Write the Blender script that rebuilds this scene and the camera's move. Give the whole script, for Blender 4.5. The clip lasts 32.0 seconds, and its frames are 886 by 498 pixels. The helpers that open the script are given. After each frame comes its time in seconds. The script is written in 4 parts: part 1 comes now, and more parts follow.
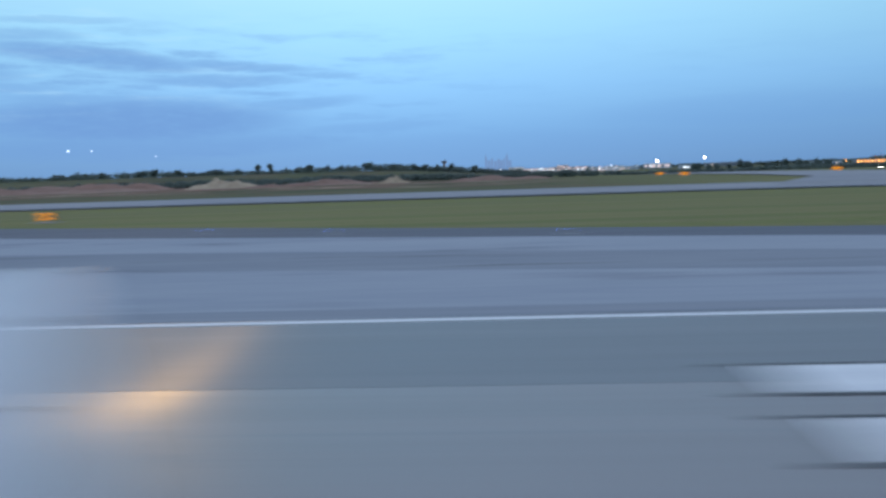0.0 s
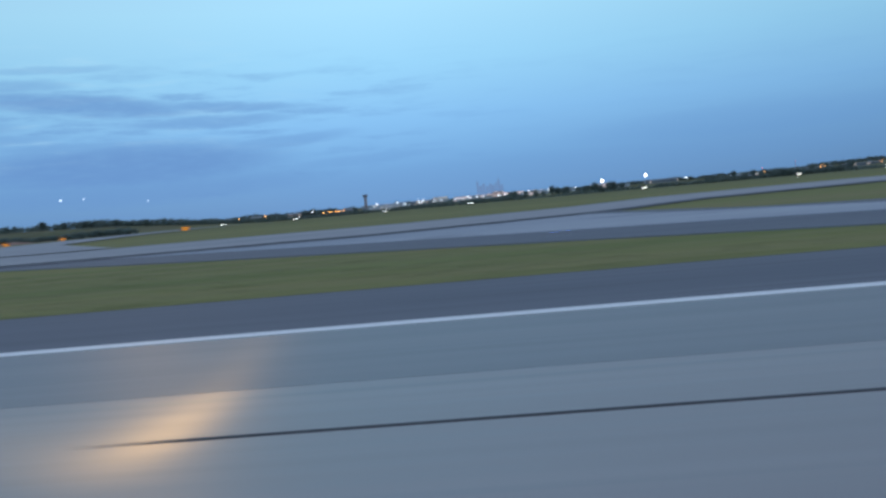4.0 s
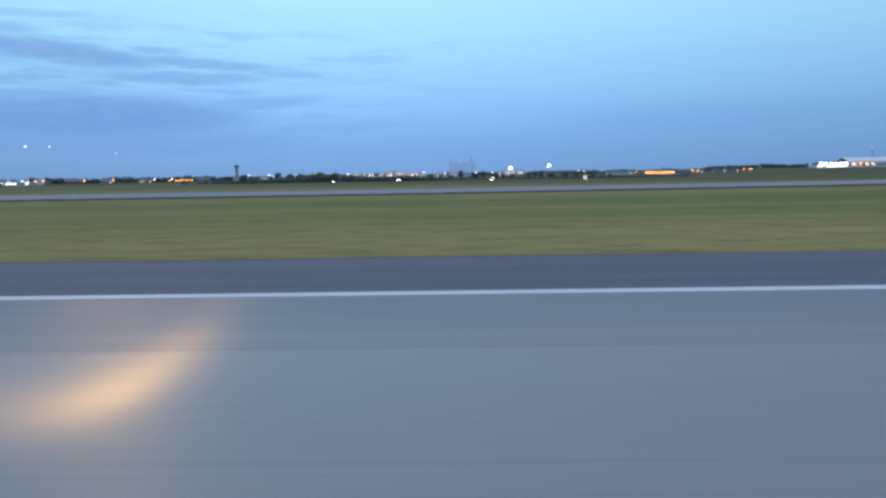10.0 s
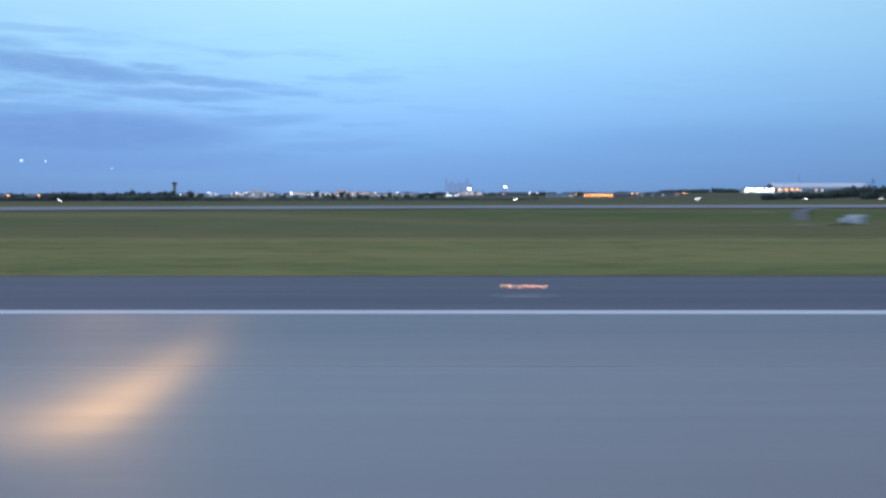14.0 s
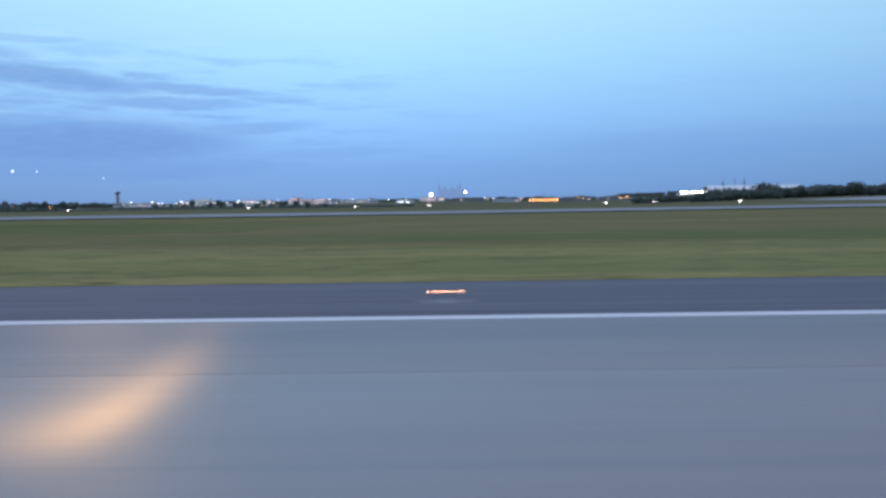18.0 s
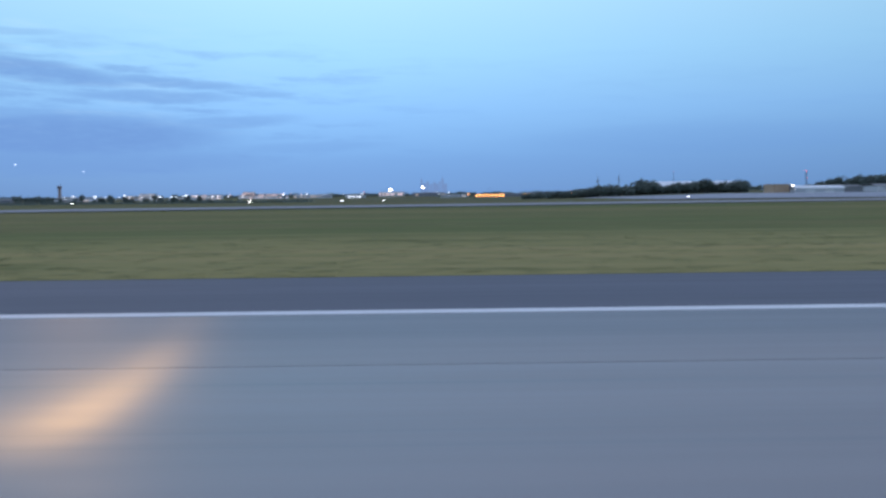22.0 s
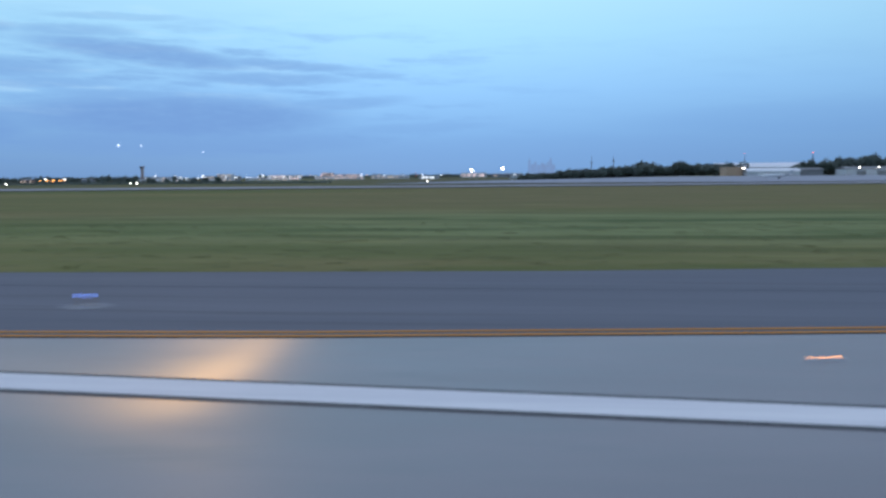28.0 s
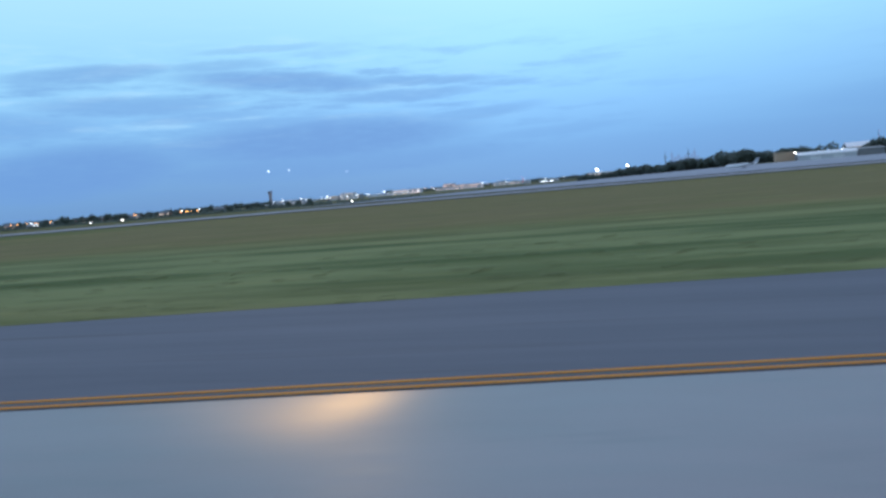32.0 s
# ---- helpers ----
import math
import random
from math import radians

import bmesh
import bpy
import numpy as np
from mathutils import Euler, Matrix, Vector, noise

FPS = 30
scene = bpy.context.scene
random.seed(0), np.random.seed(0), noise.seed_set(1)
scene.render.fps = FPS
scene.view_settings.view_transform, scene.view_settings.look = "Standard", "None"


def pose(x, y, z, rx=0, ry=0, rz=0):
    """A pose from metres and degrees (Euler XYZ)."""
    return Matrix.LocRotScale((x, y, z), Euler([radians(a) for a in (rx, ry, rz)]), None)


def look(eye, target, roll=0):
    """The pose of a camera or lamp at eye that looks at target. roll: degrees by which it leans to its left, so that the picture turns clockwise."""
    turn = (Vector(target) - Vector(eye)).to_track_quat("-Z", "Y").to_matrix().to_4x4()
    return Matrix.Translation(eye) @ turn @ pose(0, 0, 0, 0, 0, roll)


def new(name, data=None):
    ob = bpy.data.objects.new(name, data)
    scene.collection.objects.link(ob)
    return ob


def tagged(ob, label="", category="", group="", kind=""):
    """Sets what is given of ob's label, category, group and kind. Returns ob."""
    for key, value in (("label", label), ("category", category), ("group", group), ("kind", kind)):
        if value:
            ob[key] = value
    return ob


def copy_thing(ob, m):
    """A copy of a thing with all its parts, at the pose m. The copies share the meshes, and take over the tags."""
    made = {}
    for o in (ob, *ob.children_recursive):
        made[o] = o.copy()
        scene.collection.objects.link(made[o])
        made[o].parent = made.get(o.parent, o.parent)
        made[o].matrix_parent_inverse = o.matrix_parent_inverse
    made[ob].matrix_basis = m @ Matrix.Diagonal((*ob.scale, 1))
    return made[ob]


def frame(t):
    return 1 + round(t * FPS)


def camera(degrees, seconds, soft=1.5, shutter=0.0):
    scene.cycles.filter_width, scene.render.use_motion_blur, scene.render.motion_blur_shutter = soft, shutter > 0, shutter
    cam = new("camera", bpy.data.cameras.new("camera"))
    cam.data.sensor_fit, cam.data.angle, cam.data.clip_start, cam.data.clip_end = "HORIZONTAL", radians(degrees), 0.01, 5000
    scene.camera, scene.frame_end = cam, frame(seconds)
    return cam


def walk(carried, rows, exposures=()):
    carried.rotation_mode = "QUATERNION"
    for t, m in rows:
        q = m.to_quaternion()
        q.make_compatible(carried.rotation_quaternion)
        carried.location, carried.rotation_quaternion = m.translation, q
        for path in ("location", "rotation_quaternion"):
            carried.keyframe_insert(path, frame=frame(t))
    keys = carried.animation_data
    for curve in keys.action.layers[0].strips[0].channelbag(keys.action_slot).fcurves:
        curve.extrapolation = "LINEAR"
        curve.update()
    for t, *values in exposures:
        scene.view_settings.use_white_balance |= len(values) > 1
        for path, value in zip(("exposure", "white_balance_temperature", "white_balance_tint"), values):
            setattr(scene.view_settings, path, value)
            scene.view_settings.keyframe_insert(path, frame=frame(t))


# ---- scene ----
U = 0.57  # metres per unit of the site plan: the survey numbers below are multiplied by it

# ---------------------------------------------------------------- camera
cam = camera(54.0, 32.0, soft=2.8, shutter=1.0)
PATH = [
    (0, 4.01, 0.01, 2.576, 3.45, -5.11, 1.84),
    (0.5, 23.35, 0.01, 2.422, 3.59, -5.26, 2.99),
    (1, 42.75, 0.02, 2.291, 3.74, -5.41, 4.15),
    (1.5, 62.15, 0.02, 2.212, 3.21, -4.9, 5.03),
    (2, 81.49, 0.02, 2.160, 2.68, -4.4, 5.9),
    (2.5, 100.72, 0.03, 2.115, 3.0, -3.53, 5.93),
    (4.5, 176.25, 0.05, 2.080, 2.65, -3.19, 4.2),
    (5, 194.84, 0.05, 2.080, 1.91, -2.21, 2.68),
    (5.5, 213.32, 0.05, 2.080, 1.94, -2.7, 2.33),
    (6, 231.66, 0.05, 2.080, 2.49, -2.92, 1.98),
    (6.5, 249.92, 0.05, 2.080, 2.42, -3.74, 2.35),
    (7, 268.12, 0.05, 2.080, 2.2, -4.94, 2.72),
    (7.5, 286.20, 0.04, 2.080, 1.96, -5.68, 2.03),
    (8, 304.10, 0.03, 2.080, 1.95, -5.29, 1.35),
    (8.5, 321.76, 0.03, 2.080, 2.12, -5.0, 1.63),
    (9, 339.14, 0.02, 2.080, 1.85, -4.78, 1.64),
    (9.5, 356.27, 0.02, 2.080, 1.32, -4.72, 1.19),
    (10, 373.19, 0.01, 2.080, 1.11, -5.03, 0.91),
    (10.5, 389.88, 0.01, 2.080, 1.86, -4.02, 0.67),
    (11, 406.31, -0.01, 2.080, 1.93, -3.81, 0.59),
    (11.5, 422.43, -0.01, 2.080, 1.85, -3.66, 0.65),
    (12, 438.20, -0.02, 2.080, 1.57, -3.75, 0.79),
    (12.5, 453.65, -0.02, 2.080, 0.99, -4.22, 0.87),
    (13, 468.79, -0.02, 2.080, 0.97, -3.88, 0.96),
    (13.5, 483.63, -0.03, 2.080, 0.86, -3.69, 0.53),
    (14, 498.17, -0.03, 2.080, 0.83, -3.73, 0.1),
    (14.5, 512.40, -0.03, 2.080, 0.81, -3.17, -0.33),
    (16.5, 566.59, -0.05, 2.080, 0.41, -4.56, 1.41),
    (17, 579.37, -0.06, 2.080, 0.39, -4.28, 1.88),
    (17.5, 591.75, -0.06, 2.080, 0.58, -3.79, 1.33),
    (18, 603.69, -0.07, 2.080, 0.36, -3.36, 0.79),
    (18.5, 615.20, -0.10, 2.080, 0.1, -3.21, 0.68),
    (19, 626.30, -0.14, 2.080, -0.03, -3.18, 0.57),
    (19.5, 637.01, -0.19, 2.080, 0.21, -3.2, 0.53),
    (20, 647.33, -0.25, 2.080, -0.08, -3.44, 0.38),
    (20.5, 657.27, -0.28, 2.080, -0.5, -3.84, 0.46),
    (21, 666.77, -0.29, 2.080, -0.35, -3.58, 0.54),
    (21.5, 675.85, -0.26, 2.080, -0.58, -3.85, 0.53),
    (22, 684.56, -0.18, 2.080, -0.78, -3.72, 0.63),
    (22.5, 692.98, -0.07, 2.080, -0.85, -2.73, 0.4),
    (23, 701.16, 0.05, 2.080, -0.99, -2.44, 0.17),
    (23.5, 709.08, 0.23, 2.080, -0.88, -2.87, 0.11),
    (24, 716.70, 0.49, 2.080, -0.32, -3.3, 0.11),
    (24.5, 724.09, 0.83, 2.080, 0.27, -3.76, 0.18),
    (25, 731.34, 1.24, 2.080, 1.15, -4.13, 0.24),
    (25.5, 738.45, 1.74, 2.080, 1.75, -4.43, 0.44),
    (27.5, 765.53, 4.74, 2.080, 5.45, -5.08, 0.72),
    (28, 772.05, 5.71, 2.080, 6.27, -4.92, 0.45),
    (28.5, 778.48, 6.78, 2.080, 7.83, -5.33, 1.6),
    (29, 784.83, 7.90, 2.080, 10.67, -5.76, 3.19),
    (29.5, 791.14, 9.01, 2.080, 11.94, -5.44, 4.16),
    (30, 797.42, 10.09, 2.080, 12.21, -5.46, 5.12),
    (30.5, 803.67, 11.20, 2.080, 12.66, -5.26, 5.25),
    (31, 809.87, 12.31, 2.080, 13.72, -5.09, 5.58),
    (31.5, 816.02, 13.42, 2.080, 14.81, -4.75, 5.22),
    (32, 822.15, 14.53, 2.080, 15.41, -4.11, 4.87),
]
EXPOSURES = [(0, 0.05, 6520, 11), (1, 0.22, 6850, 11), (2, 0.12, 7230, 14), (4.5, -0.17, 6200, 9), (5, -0.17, 6150, 9), (6, -0.2, 6100, 10), (7, 0.03, 6300, 12),
             (8, 0.17, 6720, 15), (9, 0.08, 6650, 14), (10, 0.06, 6480, 13), (11, -0.08, 6350, 17), (12, -0.05, 6330, 17), (14, 0.0, 6380, 18), (17, 0.08, 6430, 20), (18, 0.05, 6480, 19),
             (19, -0.07, 6330, 19), (21, -0.04, 6380, 19), (22, 0.0, 6380, 18), (23, -0.1, 6230, 17), (24, -0.08, 6200, 17), (25, -0.02, 6430, 19), (28, 0.06, 6650, 15),
             (29, 0.15, 6550, 11), (30, 0.15, 6500, 10), (31, 0.17, 6430, 12), (32, 0.1, 6420, 11)]
walk(cam, [(t, pose(x, y, z, 90 + pitch, roll, yaw)) for t, x, y, z, yaw, pitch, roll in PATH], EXPOSURES)


# ---------------------------------------------------------------- node helpers
class Graph:
    """Short writing for node trees."""

    def __init__(self, tree):
        self.tree = tree
        tree.nodes.clear()

    def node(self, kind, **values):
        n = self.tree.nodes.new(kind)
        for key, value in values.items():
            setattr(n, key, value)
        return n

    def put(self, value, socket):
        if isinstance(value, bpy.types.NodeSocket):
            self.tree.links.new(value, socket)
        elif value is not None:
            socket.default_value = value

    def math(self, op, a, b=None, c=None, clamp=False):
        n = self.node("ShaderNodeMath", operation=op, use_clamp=clamp)
        for i, v in enumerate((a, b, c)):
            self.put(v, n.inputs[i])
        return n.outputs[0]

    def noise(self, vector, scale, detail=3.0, rough=0.55):
        n = self.node("ShaderNodeTexNoise")
        self.put(vector, n.inputs["Vector"])
        n.inputs["Scale"].default_value, n.inputs["Detail"].default_value, n.inputs["Roughness"].default_value = scale, detail, rough
        return n.outputs["Fac"]

    def span(self, value, a, b, c=0.0, d=1.0, smooth=True):
        n = self.node("ShaderNodeMapRange", interpolation_type="SMOOTHSTEP" if smooth else "LINEAR")
        self.put(value, n.inputs["Value"])
        for key, v in (("From Min", a), ("From Max", b), ("To Min", c), ("To Max", d)):
            n.inputs[key].default_value = v
        return n.outputs["Result"]

    def mix(self, fac, a, b, kind="MIX"):
        n = self.node("ShaderNodeMix", data_type="RGBA", blend_type=kind)
        self.put(fac, n.inputs[0])
        for v, i in ((a, 6), (b, 7)):
            self.put(v if isinstance(v, bpy.types.NodeSocket) else (*v, 1.0), n.inputs[i])
        return n.outputs[2]

    def stretched(self, sx, sy, sz):
        g = self.node("ShaderNodeNewGeometry")
        m = self.node("ShaderNodeMapping")
        self.put(g.outputs["Position"], m.inputs["Vector"])
        m.inputs["Scale"].default_value = (sx, sy, sz)
        return m.outputs["Vector"]


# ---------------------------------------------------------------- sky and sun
# aimed to put the glint where the landing lights' pool lies
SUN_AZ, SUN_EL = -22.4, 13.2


def sky():
    world = bpy.data.worlds.new("dusk_sky")
    scene.world = world
    world.use_nodes = True
    g = Graph(world.node_tree)
    co = g.node("ShaderNodeTexCoord").outputs["Generated"]
    sep = g.node("ShaderNodeSeparateXYZ")
    g.put(co, sep.inputs[0])
    x, y, z = sep.outputs
    az = g.math("MULTIPLY", g.math("ARCTAN2", x, y), 57.29578)
    el = g.math("MULTIPLY", g.math("ARCSINE", z), 57.29578)
    ramp = g.node("ShaderNodeValToRGB")
    stops = ((0.0, (0.168, 0.345, 0.645)), (0.03, (0.206, 0.445, 0.79)), (0.06, (0.275, 0.582, 0.95)), (0.10, (0.362, 0.730, 1.03)),
             (0.14, (0.44, 0.81, 1.06)), (0.30, (0.51, 0.69, 1.0)), (1.0, (0.54, 0.65, 0.94)))
    e = ramp.color_ramp.elements
    for i, (p, c) in enumerate(stops):
        s = e[i] if i < 2 else e.new(p)
        s.position, s.color = p, (*c, 1)
    g.put(g.span(el, 0, 90, smooth=False), ramp.inputs[0])
    # the afterglow lies aft, so the sky darkens the other way
    side = g.math("MULTIPLY", g.span(az, -12, 46, 1.05, 0.75), g.span(az, -34, -4, 0.87, 1.0))
    plain = g.mix(1.0, ramp.outputs[0], (1, 1, 1), "MULTIPLY")
    shade = g.node("ShaderNodeVectorMath", operation="SCALE")
    g.put(plain, shade.inputs[0])
    g.put(side, shade.inputs["Scale"])
    # long thin clouds: azimuth, height, half length, half thickness, slope, density
    warp = g.node("ShaderNodeCombineXYZ")
    g.put(g.math("MULTIPLY", az, 0.16), warp.inputs[0])
    g.put(g.math("MULTIPLY", el, 0.9), warp.inputs[1])
    n1 = g.noise(warp.outputs[0], 1.6, 5.0, 0.6)
    n2 = g.noise(warp.outputs[0], 4.5, 4.0, 0.6)
    rag = g.math("ADD", g.math("MULTIPLY_ADD", n1, 1.5, -0.75), g.math("MULTIPLY_ADD", n2, 0.5, -0.25))
    total = None
    for a, h, l, w, k, d in ((-24.8, 7.5, 6.5, 0.62, -0.09, 0.75), (-16.6, 6.95, 5.0, 0.33, -0.05, 0.6), (-17.6, 6.1, 5.0, 0.36, 0.0, 0.55),
                             (-25.5, 4.95, 4.5, 0.4, -0.02, 0.45), (-23.0, 3.7, 9.0, 1.3, 0.0, 0.85), (-14.0, 4.5, 5.0, 0.42, 0.07, 0.45),
                             (-22.0, 2.1, 11.0, 0.8, 0.0, 0.5), (-8.0, 3.0, 5.0, 0.3, 0.03, 0.25), (-30.5, 5.6, 4.0, 0.3, 0.02, 0.4), (-33.0, 3.9, 5.0, 0.35, 0.03, 0.5), (-36.7, 8.5, 4.8, 0.5, 0.03, 0.6), (-34.5, 6.5, 5.5, 0.6, -0.03, 0.55),
                             (-38.5, 2.7, 6.5, 1.5, 0.05, 0.85), (-29.0, 8.7, 3.5, 0.35, 0.02, 0.45), (-45.0, 5.5, 8.0, 0.9, 0.0, 0.5),
                             (17.0, 3.2, 10.0, 1.0, 0.0, 0.22), (-26.5, 9.6, 4.0, 0.25, 0.02, 0.3), (2.0, 1.6, 22.0, 0.8, 0.0, 0.16)):
        da = g.math("SUBTRACT", az, a)
        de = g.math("MULTIPLY_ADD", da, -k, g.math("SUBTRACT", el, h))
        de = g.math("MULTIPLY_ADD", rag, 0.45, de)
        q = g.math("ADD", g.math("POWER", g.math("ABSOLUTE", g.math("DIVIDE", da, l)), 2.0), g.math("POWER", g.math("ABSOLUTE", g.math("DIVIDE", de, w)), 2.0))
        m = g.span(q, 0.15, 1.9, d, 0.0)
        total = m if total is None else g.math("MAXIMUM", total, m)
    # faint ragged wisps spread between the bars
    drift = g.node("ShaderNodeCombineXYZ")
    g.put(g.math("MULTIPLY_ADD", az, 0.11, g.math("MULTIPLY", el, 0.12)), drift.inputs[0])
    g.put(g.math("MULTIPLY", el, 0.85), drift.inputs[1])
    n3 = g.noise(drift.outputs[0], 1.25, 7.0, 0.62)
    where = g.math("MULTIPLY", g.span(az, -20, 6, 1.0, 0.12), g.math("MULTIPLY", g.span(el, 0.4, 1.6), g.span(el, 7.0, 11.0, 1.0, 0.0)))
    wisp = g.math("MULTIPLY", g.span(n3, 0.47, 0.68, 0.0, 0.6), where)
    total = g.math("MAXIMUM", total, wisp)
    thin = g.math("MULTIPLY", total, g.span(n2, 0.25, 0.6, 0.78, 1.0))
    gap = g.math("MULTIPLY", g.span(n3, 0.50, 0.34, 0.0, 0.32), g.math("MULTIPLY", g.span(el, 2.0, 5.0), g.math("MULTIPLY", g.span(el, 9.0, 13.0, 1.0, 0.0), g.span(az, -26, -6, 1.0, 0.0))))
    pale = g.mix(gap, shade.outputs[0], (0.50, 0.80, 1.0))
    seen = g.mix(thin, pale, (0.150, 0.325, 0.67))
    high = g.node("ShaderNodeTexSky", sky_type="NISHITA", sun_disc=False, sun_elevation=radians(SUN_EL), sun_rotation=radians(SUN_AZ))
    blend = g.node("ShaderNodeMix", data_type="RGBA", blend_type="ADD")
    blend.inputs[0].default_value = 0.0002
    g.put(seen, blend.inputs[6])
    g.put(high.outputs[0], blend.inputs[7])
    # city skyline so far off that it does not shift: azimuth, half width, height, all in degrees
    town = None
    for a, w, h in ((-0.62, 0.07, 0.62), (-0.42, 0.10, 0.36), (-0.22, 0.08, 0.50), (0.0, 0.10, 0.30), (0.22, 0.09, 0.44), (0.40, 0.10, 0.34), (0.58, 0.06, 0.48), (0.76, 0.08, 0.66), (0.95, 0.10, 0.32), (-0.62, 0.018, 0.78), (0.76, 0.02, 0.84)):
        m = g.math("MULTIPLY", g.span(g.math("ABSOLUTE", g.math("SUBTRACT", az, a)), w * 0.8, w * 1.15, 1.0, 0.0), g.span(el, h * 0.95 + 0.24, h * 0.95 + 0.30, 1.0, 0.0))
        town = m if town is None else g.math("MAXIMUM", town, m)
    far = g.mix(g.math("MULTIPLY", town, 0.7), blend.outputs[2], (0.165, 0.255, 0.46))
    # landing lights of airliners so far off that they do not shift
    beam = None
    for a, h, r, d in ((-26.6, 1.92, 0.09, 0.5), (-25.3, 1.9, 0.07, 0.35), (-21.6, 1.5, 0.06, 0.28)):
        q = g.math("SQRT", g.math("ADD", g.math("POWER", g.math("SUBTRACT", az, a), 2.0), g.math("POWER", g.math("SUBTRACT", el, h), 2.0)))
        m = g.span(q, r * 0.4, r, d * 3.0, 0.0)
        beam = m if beam is None else g.math("ADD", beam, m)
    lamps = g.node("ShaderNodeMix", data_type="RGBA", blend_type="ADD")
    g.put(beam, lamps.inputs[0])
    lamps.clamp_factor = False
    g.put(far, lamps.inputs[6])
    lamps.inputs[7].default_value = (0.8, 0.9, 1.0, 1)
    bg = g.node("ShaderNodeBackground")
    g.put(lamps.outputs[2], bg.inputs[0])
    bg.inputs[1].default_value = 1.0
    g.put(bg.outputs[0], g.node("ShaderNodeOutputWorld").inputs[0])


sky()
# low warm lamp added so its glint stands in for the landing-light pool
pool_sun = new("pool_sun", bpy.data.lights.new("pool_sun", "SUN"))
pool_sun.data.energy, pool_sun.data.angle, pool_sun.data.color = 0.06, radians(1.5), (1.0, 0.56, 0.16)
pool_sun.matrix_basis = look((0, 0, 50), (-math.sin(radians(SUN_AZ)) * 50, -math.cos(radians(SUN_AZ)) * 50, 50 - 50 * math.tan(radians(SUN_EL))))


# ---------------------------------------------------------------- materials
def material(name, base, alt, rough=0.8, grain=(0.6, 0.6, 0.6), wide=(0.05, 0.05, 0.05), spot=None, bump=0.15, metal=0.0, spec=0.5, vary=0.0, zones=(), thin=0.0, pool_gloss=0.0, blend=None):
    """Two tones mixed by a wide and a fine noise in the world, with fine relief."""
    m = bpy.data.materials.new(name)
    m.use_nodes = True
    g = Graph(m.node_tree)
    a = g.noise(g.stretched(*wide), 1.0, 5.0)
    b = g.noise(g.stretched(*grain), 1.0, 4.0)
    fac = g.math("ADD", g.span(a, 0.3, 0.7, 0, 0.75), g.span(b, 0.3, 0.7, -0.15, 0.3), clamp=True)
    color = g.mix(fac, base, alt)
    if spot:
        c = g.noise(g.stretched(wide[0] * 3.1, wide[1] * 2.3, wide[2]), 1.0, 6.0, 0.65)
        color = g.mix(g.span(c, 0.55, 0.72, 0, 0.8), color, spot)
    if vary:
        info = g.node("ShaderNodeObjectInfo")
        color = g.mix(g.math("MULTIPLY", info.outputs["Random"], vary), color, [v * 0.5 for v in base])
    sheen = spec
    into, tipped = None, pool_gloss
    if blend:
        # runs softly into the tone of the middle lane past the first exits
        at = g.node("ShaderNodeSeparateXYZ")
        g.put(g.stretched(1 / U, 1 / U, 1 / U), at.inputs[0])
        off = g.math("MULTIPLY_ADD", g.noise(g.stretched(0.02, 0.3, 0.3), 1.0, 3.0), 2.0, at.outputs[1])
        into = g.math("MULTIPLY", g.span(off, 19.0, 24.5, 1.0, 0.0), g.span(at.outputs[0], 560, 680))
        color = g.mix(into, color, g.mix(fac, *blend[:2]))
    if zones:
        # long stretches of darker tone and less sheen, with ragged ends
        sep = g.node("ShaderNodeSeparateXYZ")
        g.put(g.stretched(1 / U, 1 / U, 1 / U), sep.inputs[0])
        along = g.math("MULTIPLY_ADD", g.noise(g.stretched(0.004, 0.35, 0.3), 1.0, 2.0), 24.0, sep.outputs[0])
        for x0, x1, x2, x3, d, gloss_cut in zones:
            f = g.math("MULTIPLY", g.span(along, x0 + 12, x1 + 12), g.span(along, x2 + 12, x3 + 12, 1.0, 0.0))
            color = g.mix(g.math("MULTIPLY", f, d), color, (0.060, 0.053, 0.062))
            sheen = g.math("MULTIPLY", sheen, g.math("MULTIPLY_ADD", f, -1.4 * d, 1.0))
            if gloss_cut:
                tipped = g.math("MULTIPLY", tipped, g.math("MULTIPLY_ADD", f, -gloss_cut, 1.0))
    p = g.node("ShaderNodeBsdfPrincipled")
    g.put(color, p.inputs["Base Color"])
    g.put(g.span(b, 0.2, 0.8, max(rough - 0.04, 0.02), min(rough + 0.04, 1.0)), p.inputs["Roughness"])
    p.inputs["Metallic"].default_value = metal
    g.put(sheen, p.inputs["Specular IOR Level"])
    if bump:
        n = g.node("ShaderNodeBump")
        n.inputs["Strength"].default_value, n.inputs["Distance"].default_value = bump, 0.02
        g.put(b, n.inputs["Height"])
        g.put(n.outputs[0], p.inputs["Normal"])
    out = p.outputs[0]
    if pool_gloss:
        # slanting gloss shaped so the low lamp's glint imitates the landing-light pool
        pool_lobe = g.node("ShaderNodeBsdfAnisotropic")
        g.put((0.9, 0.9, 0.9, 1), pool_lobe.inputs["Color"])
        g.put(g.span(b, 0.2, 0.8, 0.245, 0.26), pool_lobe.inputs["Roughness"])
        pool_lobe.inputs["Anisotropy"].default_value = -0.75
        lay = g.node("ShaderNodeCombineXYZ")
        lay.inputs[0].default_value, lay.inputs[1].default_value = math.cos(radians(26.5)), math.sin(radians(26.5))
        g.put(lay.outputs[0], pool_lobe.inputs["Tangent"])
        both = g.node("ShaderNodeMixShader")
        g.put(g.math("MULTIPLY_ADD", into, blend[2] - pool_gloss, pool_gloss) if blend else tipped, both.inputs[0])
        g.put(out, both.inputs[1])
        g.put(pool_lobe.outputs[0], both.inputs[2])
        out = both.outputs[0]
